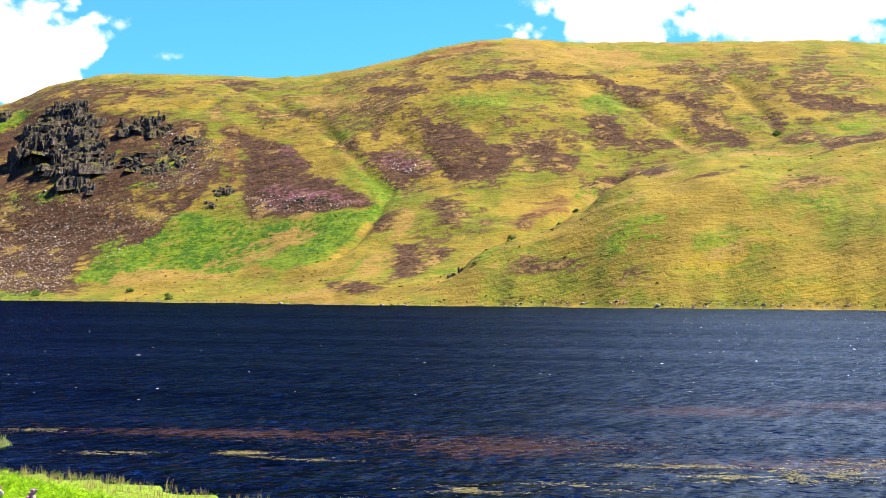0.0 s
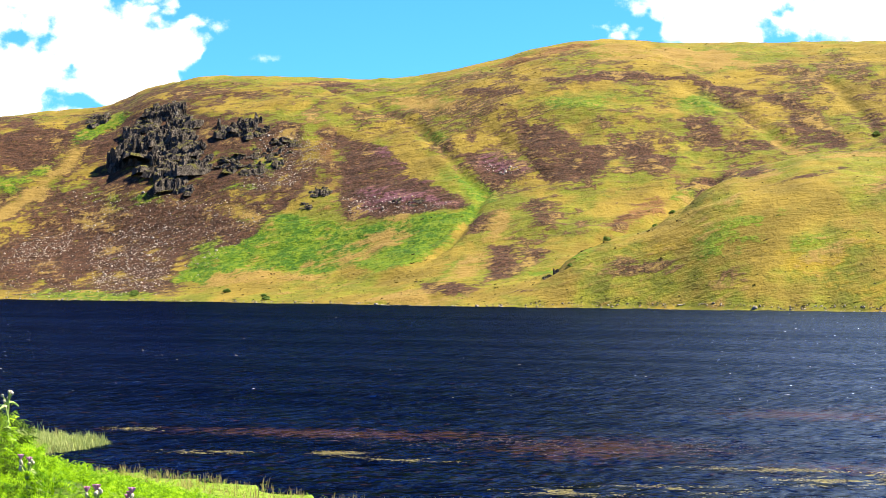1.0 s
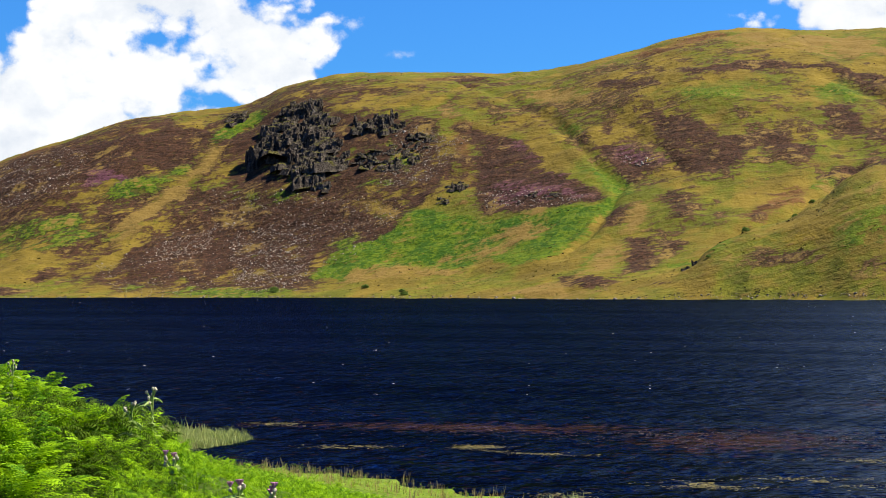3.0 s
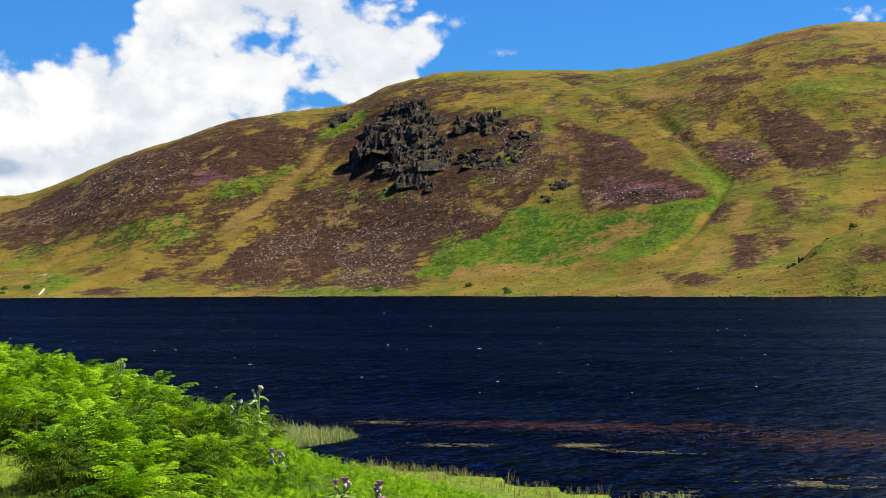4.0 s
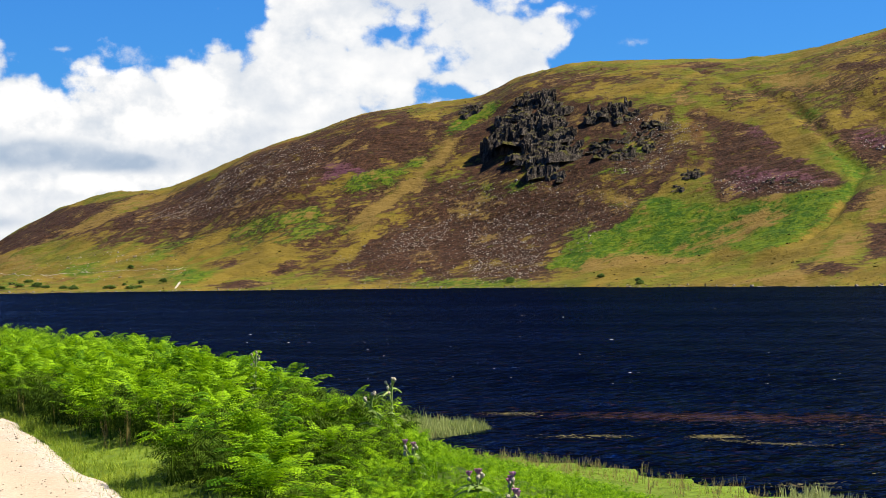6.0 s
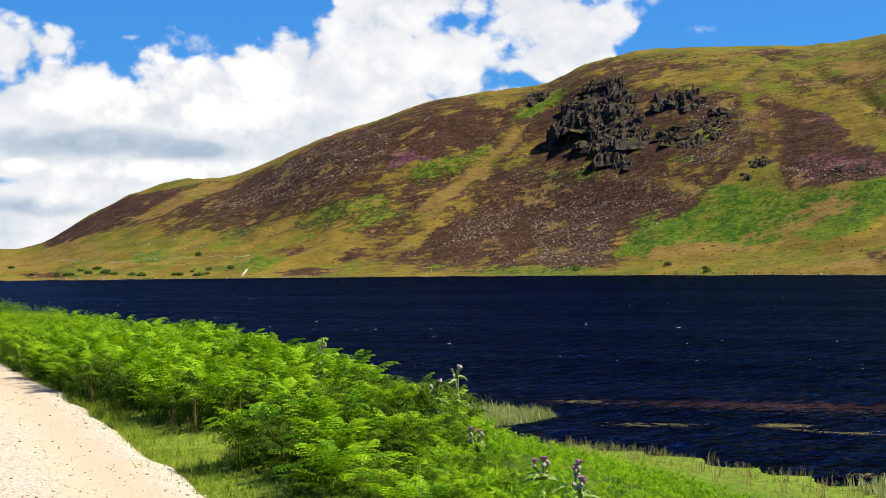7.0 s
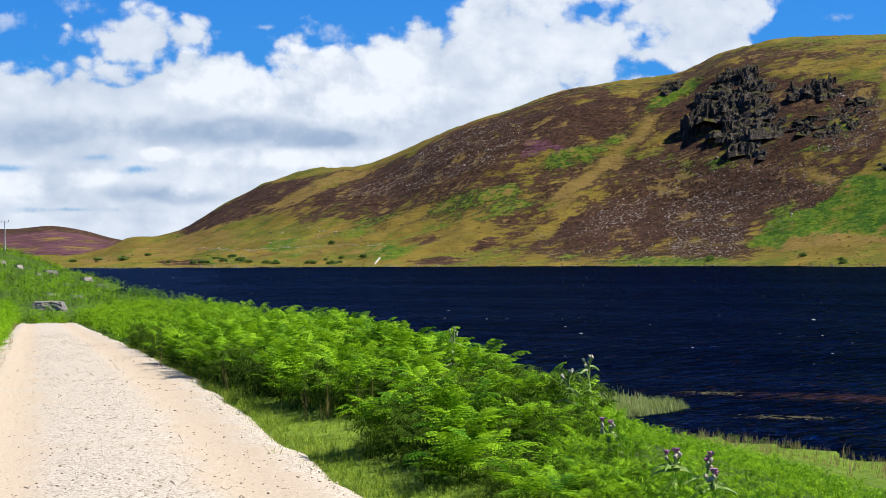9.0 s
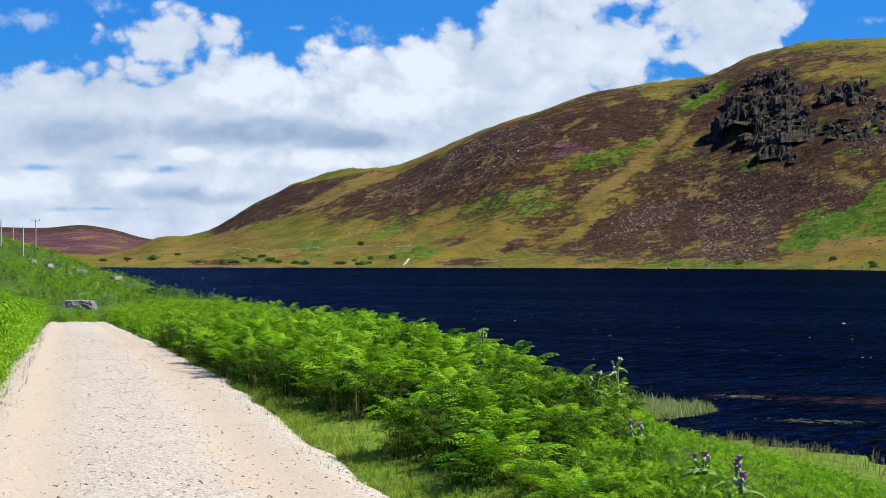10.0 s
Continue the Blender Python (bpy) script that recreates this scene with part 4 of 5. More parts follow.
def rock_mesh(name, w, d, h, seed, cuts=7, rough=0.2, lean=0.3):
    """A jointed block of rock: a cut box broken into columns and ledges; the base is at z = 0."""
    bm = bmesh.new()
    bmesh.ops.create_cube(bm, size=1.0)
    bmesh.ops.subdivide_edges(bm, edges=bm.edges[:], cuts=cuts, use_grid_fill=True)
    for v in bm.verts:
        p = Vector((v.co.x * w, v.co.y * d, v.co.z * h))
        q = Vector((p.x / w * 4.6 + seed * 7.3, p.y / w * 4.6 + seed, p.z / w * 3.4))
        out = Vector((v.co.x, v.co.y, v.co.z * 0.12))
        cell = noise.voronoi(q)[0][0] - 0.35 + 0.55 * (noise.voronoi(q * 2.7)[0][0] - 0.3)
        cell = round(cell * 7) / 7
        fine = noise.fractal(q * 2.6, 1.0, 2.0, 4)
        top = v.co.z + 0.5
        p += out.normalized() * (w * rough * (1.5 * cell + 0.45 * fine))
        p.z += h * 0.1 * noise.noise(Vector((v.co.x * 4 + seed, v.co.y * 4, seed))) * top
        p.y += h * lean * top
        p.x *= 1.0 - 0.3 * top
        p.y *= 1.0 - 0.1 * top
        v.co = p + Vector((0, 0, h * 0.5))
    me = bpy.data.meshes.new(name)
    bm.to_mesh(me)
    bm.free()
    return me


def jointed_rock(seed, nx=13, ny=11):
    """A stand of broken rock columns about a metre wide, stepped up towards the back, in one piece."""
    r = random.Random(seed)
    blocks = []
    for k in range(9):
        x, y = r.uniform(-.4, .4), r.uniform(-.4, .4)
        blocks.append((x, y, r.uniform(.13, .26), r.uniform(.13, .26), r.uniform(-.5, .5), (0.4 + 0.5 * (y + .4)) * r.uniform(.7, 1.2), r.uniform(-.4, .4), r.uniform(-.1, .4)))
    v, f = [], []
    for j in range(ny):
        for i in range(nx):
            x, y = i / (nx - 1) - .5 + r.uniform(-.025, .025), j / (ny - 1) - .5 + r.uniform(-.025, .025)
            z = 0.0
            if 0 < i < nx - 1 and 0 < j < ny - 1:
                for bx, by, w, d, a, h, tx, ty in blocks:
                    u, t = (x - bx) * math.cos(a) + (y - by) * math.sin(a), (y - by) * math.cos(a) - (x - bx) * math.sin(a)
                    if abs(u) < w and abs(t) < d:
                        z = max(z, h + u * tx + t * ty)
                z = max(z + r.uniform(-.03, .03), 0.04)
            v.append((x, y + 0.12 * z, z))
    for j in range(ny - 1):
        for i in range(nx - 1):
            k = j * nx + i
            f.append((k, k + 1, k + nx + 1, k + nx))
    me = bpy.data.meshes.new("buttress")
    me.from_pydata(v, [], f)
    me.materials.append(ROCK)
    return me


ROCKS = [jointed_rock(3 + k) for k in range(12)]


def crag(name, label, stands):
    """Jointed blocks standing out of the slope. stands: corners of a stretch of the plan, number of blocks, their width and height."""
    base = new(name)
    first = stands[0][0]
    cx, cy = sum(c[0] for c in first) / len(first), sum(c[1] for c in first) / len(first)
    base.location = (cx, cy, float(land(cx, cy)))
    for corners, count, wide, high in stands:
        for x, y in in_polygon(corners, count):
            w, h = wide * math.exp(rng.normal(0, .35)), high * math.exp(rng.normal(0, .35))
            ob = new("buttress", ROCKS[rng.integers(len(ROCKS))])
            ob.parent = base
            turn = -math.degrees(math.atan2(x, y)) + rng.uniform(-40, 40)
            ob.matrix_basis = Matrix.Translation(Vector((x, y, float(land(x, y)) - 0.38 * h)) - base.location) @ pose(0, 0, 0, rng.uniform(-8, 8), rng.uniform(-10, 10), turn) @ Matrix.Diagonal((w, w, h, 1))
    return tagged(base, label, "crag")


crag("rock_crag", "dark jointed rock crag standing out of the heather hillside", [
    ([(-278, 1229), (-285, 1278), (-276, 1312), (-257, 1311), (-234, 1268), (-222, 1209), (-220, 1177), (-224, 1162), (-235, 1159), (-251, 1192)], 95, 11, 11),
    ([(-282, 1226), (-284, 1256), (-272, 1256), (-268, 1216)], 10, 11, 20),
    ([(-262, 1230), (-258, 1290), (-236, 1280), (-234, 1215)], 18, 10, 15),
    ([(-248, 1190), (-221, 1173), (-215, 1150), (-240, 1158)], 18, 6, 7)])
crag("rock_crag", "broken grey rock ledges with grass between, beside the crag", [
    ([(-228, 1222), (-214, 1216), (-203, 1167), (-216, 1168)], 18, 5, 7), ([(-215, 1244), (-187, 1241), (-179, 1216), (-186, 1207), (-209, 1217)], 26, 7, 7), ([(-178, 1205), (-155, 1195), (-154, 1187), (-177, 1198)], 12, 6, 3), ([(-186, 1194), (-155, 1184), (-157, 1158), (-178, 1154), (-207, 1189), (-195, 1192)], 46, 5, 3.2), ([(-209, 1190), (-172, 1163), (-166, 1144), (-193, 1162)], 30, 5, 3.2)])
crag("rock_outcrop", "small dark rock outcrop among heather", [([(-137, 1111), (-125, 1106), (-122, 1089), (-129, 1089)], 9, 5, 4)])
crag("rock_outcrop", "low rock band on the heather slope", [([(-82, 1050), (-56, 1036), (-58, 1030), (-80, 1042)], 10, 3.5, 2)])
crag("rock_outcrop", "small rock knob above the crag's shoulder", [([(-322, 1324), (-322, 1350), (-310, 1337), (-303, 1314), (-315, 1311)], 14, 8, 5)])
crag("rock_outcrop", "low broken pale rock beside bright bracken", [([(-139, 1086), (-133, 1087), (-129, 1075), (-137, 1078)], 7, 3, 2)])
crag("rock_outcrop", "low rocks in the bank of the burn", [([(4, 822), (9, 818), (8, 812), (3, 814)], 5, 3, 2.2)])

scree = np.vstack([places(in_polygon(corners, count), size, 0.42) for corners, count, size in (
    ([(-271, 1118), (-242, 1132), (-213, 1104), (-199, 990), (-241, 1009)], 1300, 0.48), ([(-313, 1117), (-286, 1149), (-279, 1106), (-312, 1073)], 500, 0.48), ([(-181, 1225), (-130, 1181), (-133, 1162), (-148, 1118), (-181, 1132)], 900, 0.5), ([(-562, 1288), (-522, 1353), (-450, 1340), (-416, 1297), (-400, 1215), (-451, 1222), (-500, 1242)], 1900, 0.5), ([(-349, 1091), (-304, 1149), (-161, 1062), (-200, 964), (-303, 998)], 900, 0.5), ([(-302, 1200), (-200, 1135), (-160, 1102), (-161, 1062), (-294, 1140)], 700, 0.5), ([(-116, 1088), (-45, 1027), (-56, 1015), (-106, 1050)], 260, 0.55), ([(-638, 1233), (-470, 1170), (-437, 1087), (-525, 1030)], 300, 0.6), ([(-31, 1091), (-8, 1064), (-17, 1058), (-31, 1076)], 50, 0.7))])
stuff(strew("scree", PEBBLE, PEBBLE_F, scree, STONE), "pale grey scree and scattered boulders on the heather slope", "scree")


def shrub_form(leaves, seed, flat=0.8):
    """A small dome of crossing leaf triangles."""
    r = np.random.default_rng(seed)
    v, f = [], []
    for k in range(leaves):
        a, e = r.uniform(0, 6.28), math.asin(r.uniform(0.05, 1))
        way = np.array([math.cos(a) * math.cos(e), math.sin(a) * math.cos(e), math.sin(e) * flat])
        mid = way * r.uniform(0.25, 0.5)
        s1, s2 = r.normal(0, 1, 3), r.normal(0, 1, 3)
        s1, s2 = s1 / np.linalg.norm(s1) * 0.3, s2 / np.linalg.norm(s2) * 0.3
        i = len(v)
        v += [mid + s1, mid + s2, mid - s1 * 0.6 + way * 0.15]
        f.append((i, i + 1, i + 2))
    return v, f


def hill_spots(count, lo=-34, hi=14, top=0.97):
    b = np.radians(rng.uniform(lo, hi, count))
    t = rng.uniform(0.004, top, count)
    bd = np.degrees(b)
    r = far_shore(bd) + 8 + t * (ridge_range(bd) - far_shore(bd) - 8)
    return np.stack([r * np.sin(b), r * np.cos(b)], -1)


DOME_V, DOME_F = shrub_form(9, 5, 0.7)
xy = hill_spots(15000)
xy = xy[(grain(xy[:, 0], xy[:, 1], 40, 71, 3) + rng.normal(0, .25, len(xy))) > 0.05]
stuff(strew("heather", DOME_V, DOME_F, places(xy, 0.75, 0.4, 0.05, 0.8), SCRUB), "dark heather and rush clumps over the hill", "heather")
xy = hill_spots(15000)
xy = xy[(grain(xy[:, 0], xy[:, 1], 35, 77, 3) + rng.normal(0, .25, len(xy))) > 0.1]
stuff(strew("tussock_grass", DOME_V, DOME_F, places(xy, 0.8, 0.4, 0.05, 0.8), TUSSOCK), "straw-coloured tussock grass over the hill", "grass")
# stones and dark overhang of the far water's edge
b = np.radians(rng.uniform(-33, 14, 1500))
r = far_shore(np.degrees(b)) + 9 * grain(np.degrees(b) * 10, 0 * b, 22, 5, 3) + rng.uniform(-1.5, 4, 1500)
xy = np.stack([r * np.sin(b), r * np.cos(b)], -1)
stuff(strew("shore_stones", PEBBLE, PEBBLE_F, places(xy, 0.45, 0.45, lift=np.maximum(land(xy[:, 0], xy[:, 1]), -.1)), STONE), "grey stones along the far water's edge", "stones")
stuff(strew("shore_rushes", DOME_V, DOME_F, places(xy[:1000] * rng.uniform(1.001, 1.008, (1000, 1)), 0.8, 0.4, 0.05, 0.6), SCRUB), "dark rushes and banks along the far shore", "rushes")


def shrub(x, y, wide, tall, seed, label, name="shrub"):
    base = new(name)
    z = float(land(x, y))
    base.location = (x, y, z)
    r = np.random.default_rng(seed)
    bm = bmesh.new()
    for k in range(5):
        a, lean = r.uniform(0, 6.28), r.uniform(0.1, 0.5)
        m = Matrix.Translation((0, 0, -0.05 * tall)) @ Euler((lean * math.cos(a), lean * math.sin(a), 0)).to_matrix().to_4x4() @ Matrix.Translation((0, 0, tall * 0.27))
        bmesh.ops.create_cone(bm, segments=5, radius1=0.035 * tall, radius2=0.012 * tall, depth=0.6 * tall, matrix=m)
    me = bpy.data.meshes.new("stems")
    bm.to_mesh(me)
    bm.free()
    me.materials.append(BARK)
    ob = new("stems", me)
    ob.parent = base
    n = 90
    a, e, q = r.uniform(0, 6.28, n), np.arcsin(r.uniform(-.2, 1, n)), r.uniform(.45, 1, n) ** 0.5
    p = np.stack([np.cos(a) * np.cos(e) * q * wide * .5, np.sin(a) * np.cos(e) * q * wide * .5, tall * (0.14 + 0.72 * np.abs(np.sin(e)) * q), r.uniform(0, 6.28, n), r.normal(0, .6, n),
                  r.uniform(.2, .4, n) * wide, r.uniform(.2, .4, n) * wide, r.uniform(.2, .4, n) * tall], -1)
    strew("foliage", *shrub_form(12, seed + 1), p, BUSH_LEAF, parent=base)
    return tagged(base, label, "shrub", "shrubs by the water and burn")


for k, (x, y) in enumerate([(-493.3, 1121.3), (-211.8, 976.3), (-134.4, 915.2), (-435.4, 1036.2), (-456.2, 1027.2), (-454.5, 1047.6), (-157.9, 945.9)] + [(69.0, 967.5), (59.0, 947.2), (4.2, 827.0), (188.9, 1058.3), (13.9, 811.9), (30.8, 838.4), (-210.5, 968.4), (-131.3, 901.5)] + [(-511.7, 1004.1), (-520.2, 998.6), (-496.0, 995.3), (-521.1, 982.4), (-540.9, 987.6), (-471.6, 990.5)]):
    w = rng.uniform(2.2, 4.5)
    shrub(x, y, w, w * rng.uniform(.5, .75), 100 + k, "round green shrub on the far hillside")


for k, (x, y) in enumerate([(-523.4, 998.1), (-535.4, 1038.1), (-511.7, 1003.0), (-540.1, 1070.5), (-500.1, 1002.2), (-487.7, 988.2), (-477.6, 989.8), (-470.8, 988.6), (-452.6, 998.2), (-439.1, 997.6), (-440.8, 1012.2), (-743.8, 1212.0), (-719.8, 1207.8), (-661.0, 1142.6), (-666.0, 1186.9)]):
    w = rng.uniform(4.5, 8.0)
    shrub(x, y, w, w * rng.uniform(.28, .42), 140 + k, "spreading light green willow scrub at the far shore")


PATH_STONE = plain("pale_path_stone", (0.257, 0.234, 0.194), (0.399, 0.37, 0.319), 0.6, 0.9)


def field_wall(line):
    """A ragged double row of stones with a cope, in place of a path."""
    spots = []
    for (ax, ay), (bx, by) in zip(line[:-1], line[1:]):
        n = max(2, int(math.hypot(bx - ax, by - ay) / 0.75))
        for k in range(n):
            spots.append((ax + (bx - ax) * k / n, ay + (by - ay) * k / n))
    xy = np.array(spots)
    rows = [places(xy + rng.normal(0, .1, xy.shape), 0.42, 0.25, 0.1, 0.9, 0.15), places(xy + rng.normal(0, .1, xy.shape), 0.36, 0.3, 0.1, 0.9, 0.2)]
    rows[1][:, 2] += 0.2
    return stuff(strew("field_wall", PEBBLE, PEBBLE_F, np.vstack(rows), PATH_STONE), "low pale row of stones standing in for a path along the far slope", "stone wall")


field_wall([(-645.1, 1219.9), (-619.2, 1196.3), (-590.0, 1165.1), (-557.0, 1124.6), (-532.8, 1108.6), (-517.4, 1110.4), (-500.4, 1108.3), (-486.3, 1112.3), (-467.9, 1106.1), (-449.4, 1094.3), (-454.3, 1112.9)])


def slipway(foot, head):
    base = new("slipway")
    (ax, ay), (bx, by) = foot, head
    az, bz = -0.3, float(land(bx, by)) + 0.2
    base.location = (ax, ay, az)
    way = Vector((bx - ax, by - ay, bz - az))
    along, side = way.normalized(), Vector((by - ay, ax - bx, 0)).normalized()
    n = int(way.length / 0.9)
    for k in range(n):
        c = way * ((k + .5) / n)
        bm = bmesh.new()
        bmesh.ops.create_cube(bm, size=1.0)
        up = side.cross(along)
        m = Matrix((along * 0.84, side * 1.2, up * 0.3)).transposed().to_4x4()
        m.translation = c
        bmesh.ops.transform(bm, matrix=m, verts=bm.verts)
        me = bpy.data.meshes.new("slab")
        bm.to_mesh(me)
        bm.free()
        me.materials.append(CONCRETE)
        ob = new("slab", me)
        ob.parent = base
    return tagged(base, "pale concrete slipway running down into the lake", "slipway")


CONCRETE = plain("pale_concrete", (0.239, 0.228, 0.205), (0.342, 0.325, 0.296), 0.7, 0.9, 0.01)
slipway(*[(-407, 982), (-421, 1027)])


# ---- bracken and grass beside the track ----
def spot(s, q):
    """Plan coordinates from metres along and across the track."""
    return (TRACK_START[0] + s * TRACK_WAY[0] + q * TRACK_SIDE[0], TRACK_START[1] + s * TRACK_WAY[1] + q * TRACK_SIDE[1])


def frond_mesh(seed, pairs=12, length=0.5, stalk=0.42):
    """One bracken frond: a stalk that rises and arches over, with feathered, drooping side leaves in pairs along it."""
    r = random.Random(seed)
    v, f = [], []
    bend, sway = r.uniform(0.85, 1.3), r.uniform(-.3, .3)

    def spine(t):
        if t < 0:
            k = 1 + t
            return Vector((0, 0.10 * k * k, stalk * k)), Vector((0, .25, 1)).normalized()
        a = 1.2 - bend * 1.35 * t
        y = 0.10 + length * 0.72 * t
        z = stalk + length * (1.25 * t - 0.78 * bend * t * t)
        return Vector((sway * t * t * length, y, z)), Vector((sway * t, math.cos(a), math.sin(a))).normalized()

    ts = [-1, -.5, 0, .3, .6, 1]
    for i, t in enumerate(ts):
        p, _ = spine(t)
        w = 0.006 * (1.1 - 0.8 * max(t, 0))
        v += [p + Vector((-w, 0, 0)), p + Vector((w, 0, 0)), p + Vector((0, 0, w * 1.4))]
        if i:
            a, b = (i - 1) * 3, i * 3
            f += [(a, a + 1, b + 1), (a, b + 1, b), (a + 1, a + 2, b + 2), (a + 1, b + 2, b + 1)]
    for k in range(pairs):
        t = 0.02 + 0.96 * (k / (pairs - 1)) ** 0.9
        p, way = spine(t)
        reach = length * 0.36 * (1 - t) ** 0.75 * r.uniform(.85, 1.1) + 0.022
        for side in (-1, 1):
            out = (Vector((side, 0.25 + 0.45 * t, 0)) + Vector((0, 0, way.z * 0.3))).normalized()
            droop, lift = r.uniform(.2, .5), r.uniform(-.05, .25)
            n_t = max(2, round(4 * (reach / (length * 0.36)) ** 0.7))

            def along(u):
                return p + out * (reach * u) + Vector((0, 0, reach * (lift * u - droop * u * u)))
            for j in range(n_t):
                u0, u1 = j / n_t, min(1.0, (j + 1.05) / n_t)
                a, b = along(u0), along(u1)
                wide = 0.0165 * (1 - u0) ** 0.6 + 0.005
                for e in (-1, 1):
                    tip = a.lerp(b, 0.75) + way * (e * wide) + Vector((0, 0, -wide * r.uniform(0, .5)))
                    i = len(v)
                    v += [a, b, tip]
                    f.append((i, i + 1, i + 2) if e * side > 0 else (i + 1, i, i + 2))
    me = bpy.data.meshes.new("frond")
    me.from_pydata([tuple(q) for q in v], [], f)
    me.materials.append(FERN)
    return me


FRONDS = [frond_mesh(k) for k in range(6)]


def bracken_plant(x, y, height, seed, fronds=12):
    r = random.Random(seed)
    base = new("bracken")
    base.location = (x, y, float(land(x, y)) - 0.02)
    base.rotation_euler = (0, 0, r.uniform(0, 6.28))
    for k in range(fronds):
        ob = new("frond", FRONDS[r.randrange(6)])
        ob.parent = base
        s = r.uniform(.8, 1.25) * (0.48 + 0.36 * height)
        up = height * (r.uniform(.8, 1.1) if k % 2 else r.uniform(.35, .9))
        a = k * 6.283 / fronds + r.uniform(-.4, .4)
        ob.matrix_basis = pose(0.05 * math.cos(a), 0.05 * math.sin(a), 0, r.uniform(-14, 22), r.uniform(-12, 12), math.degrees(a)) @ Matrix.Diagonal((s, s, up, 1))
    return tagged(base, "bright green bracken plant with arching fronds on the bank", "fern", "bracken along the track")


def inner_edge(s):
    """How far from the middle of the track the bracken begins."""
    return INNER(s) + 0.2 * grain(s, 0 * s, 1.6, 81, 2)


INNER = smooth_table([(-60, 3.2), (9, 2.7), (11, 2.15), (13.9, 2.05), (15.6, 2.15), (17.4, 2.7), (19, 2.35), (20.5, 2.1), (22.7, 2.0), (26, 1.82), (31, 1.74), (47, 1.7), (72, 1.7), (105, 1.62)])
OUTER = smooth_table([(-60, 3.4), (9, 3.1), (12, 3.2), (14, 3.5), (16, 4.1), (22, 5.2), (30, 5.8), (50, 7.0), (110, 9)])
HEIGHT = smooth_table([(-60, .2), (8, .2), (10, .26), (12, .38), (14, .52), (16, .82), (18, .74), (22, .9), (28, .95), (45, .95), (60, .95), (110, .9)])


def bracken_spots(s0, s1, per_m2):
    n = int((s1 - s0) * 5 * per_m2)
    s, q = rng.uniform(s0, s1, n), rng.uniform(1.6, 9, n)
    ok = (q > inner_edge(s)) & (q < OUTER(s) + 0.5 * grain(s, 0 * s, 2.5, 82, 2))
    return s[ok], q[ok]


s, q = bracken_spots(9.5, 36, 7.5)
order = np.argsort(s)[:300]
for k in order:
    x, y = spot(s[k], q[k])
    low = 1 - 0.45 * float(ease(q[k], OUTER(s[k]) - 1.0, OUTER(s[k])))
    bracken_plant(x, y, 0.92 * float(HEIGHT(s[k])) * low * rng.uniform(.8, 1.15), 900 + int(k))
reach_s = float(s[order[-1]])


def light_plant(seed, fronds=9, pairs=7):
    """A lighter bracken plant for the middle distance: arching fronds with plain leaflets."""
    r = random.Random(seed)
    v, f = [], []
    for k in range(fronds):
        a = k * 6.283 / fronds + r.uniform(-.4, .4)
        way, side = Vector((math.cos(a), math.sin(a), 0)), Vector((-math.sin(a), math.cos(a), 0))
        h, bend, span = r.uniform(.12, 1.1), r.uniform(.8, 1.2), r.uniform(.22, .33)

        def at(t):
            return way * (0.08 + span * t) + Vector((0, 0, h * 0.72 + span * (0.8 * t - 0.7 * bend * t * t)))
        i = len(v)
        v += [Vector((0, 0, 0)), way * .02 * h + side * .012, at(0)]
        f.append((i, i + 1, i + 2))
        for j in range(pairs):
            t = 0.03 + 0.95 * j / (pairs - 1)
            p, p2 = at(t), at(min(1.05, t + 0.085))
            reach = 0.36 * span * (1 - t) ** 0.8 + 0.015
            for e in (-1, 1):
                i = len(v)
                v += [p, p2, p + side * (e * reach) + way * reach * 0.4 - Vector((0, 0, reach * r.uniform(.3, 1.0)))]
                f.append((i, i + 1, i + 2) if e > 0 else (i + 1, i, i + 2))
    return [tuple(q) for q in v], f


LIGHT = [light_plant(k) for k in range(4)]
MIDDLE = [light_plant(k, 7, 5) for k in range(4, 7)]
SPARSE = [light_plant(k, 6, 4) for k in range(7, 10)]


def plant_stuff(xy, size, label, forms=LIGHT, mat=FERN, name="bracken", spread=0.18):
    for k, (v, f) in enumerate(forms):
        part_xy = xy[k::len(forms)]
        p = places(part_xy, 1.0, spread, 0.02, 1.0, 0.12)
        p[:, 5:8] = np.clip(p[:, 5:8], 0.6, 1.12)
        p[:, 5:8] *= size[k::len(forms)][:, None] if np.ndim(size) else size
        stuff(strew(name, v, f, p, mat), label, "fern")


s, q = bracken_spots(reach_s, 50, 5.5)
plant_stuff(np.stack(spot(s, q), -1), 0.92 * HEIGHT(s), "dense bracken hedge along the gravel track")
s, q = bracken_spots(50, 108, 4.5)
plant_stuff(np.stack(spot(s, q), -1), 0.92 * HEIGHT(s), "dense bracken hedge farther along the gravel track", MIDDLE)
# Darker copy of the bracken leaf: stands in for shade between the fronds.
SHADE_FERN = plain("shade_bracken_leaf", (0.0171, 0.037, 0.00285), (0.0456, 0.0855, 0.0057), 1.6, 0.7, transmit=0.05, gloss=0.03)
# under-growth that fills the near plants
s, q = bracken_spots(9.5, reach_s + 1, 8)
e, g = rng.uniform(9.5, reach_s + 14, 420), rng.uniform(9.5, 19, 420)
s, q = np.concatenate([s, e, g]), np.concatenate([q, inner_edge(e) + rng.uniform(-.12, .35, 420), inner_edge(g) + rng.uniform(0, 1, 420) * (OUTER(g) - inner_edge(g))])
plant_stuff(np.stack(spot(s, q), -1), 0.66 * HEIGHT(s), "darkened bracken fronds painting shade under the taller plants", mat=SHADE_FERN)
# Darkened plants as painted shade under the far hedge.
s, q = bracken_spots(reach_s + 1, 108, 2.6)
plant_stuff(np.stack(spot(s, q), -1), 0.74 * HEIGHT(s), "darkened bracken painting shade under the hedge farther along", MIDDLE, SHADE_FERN)
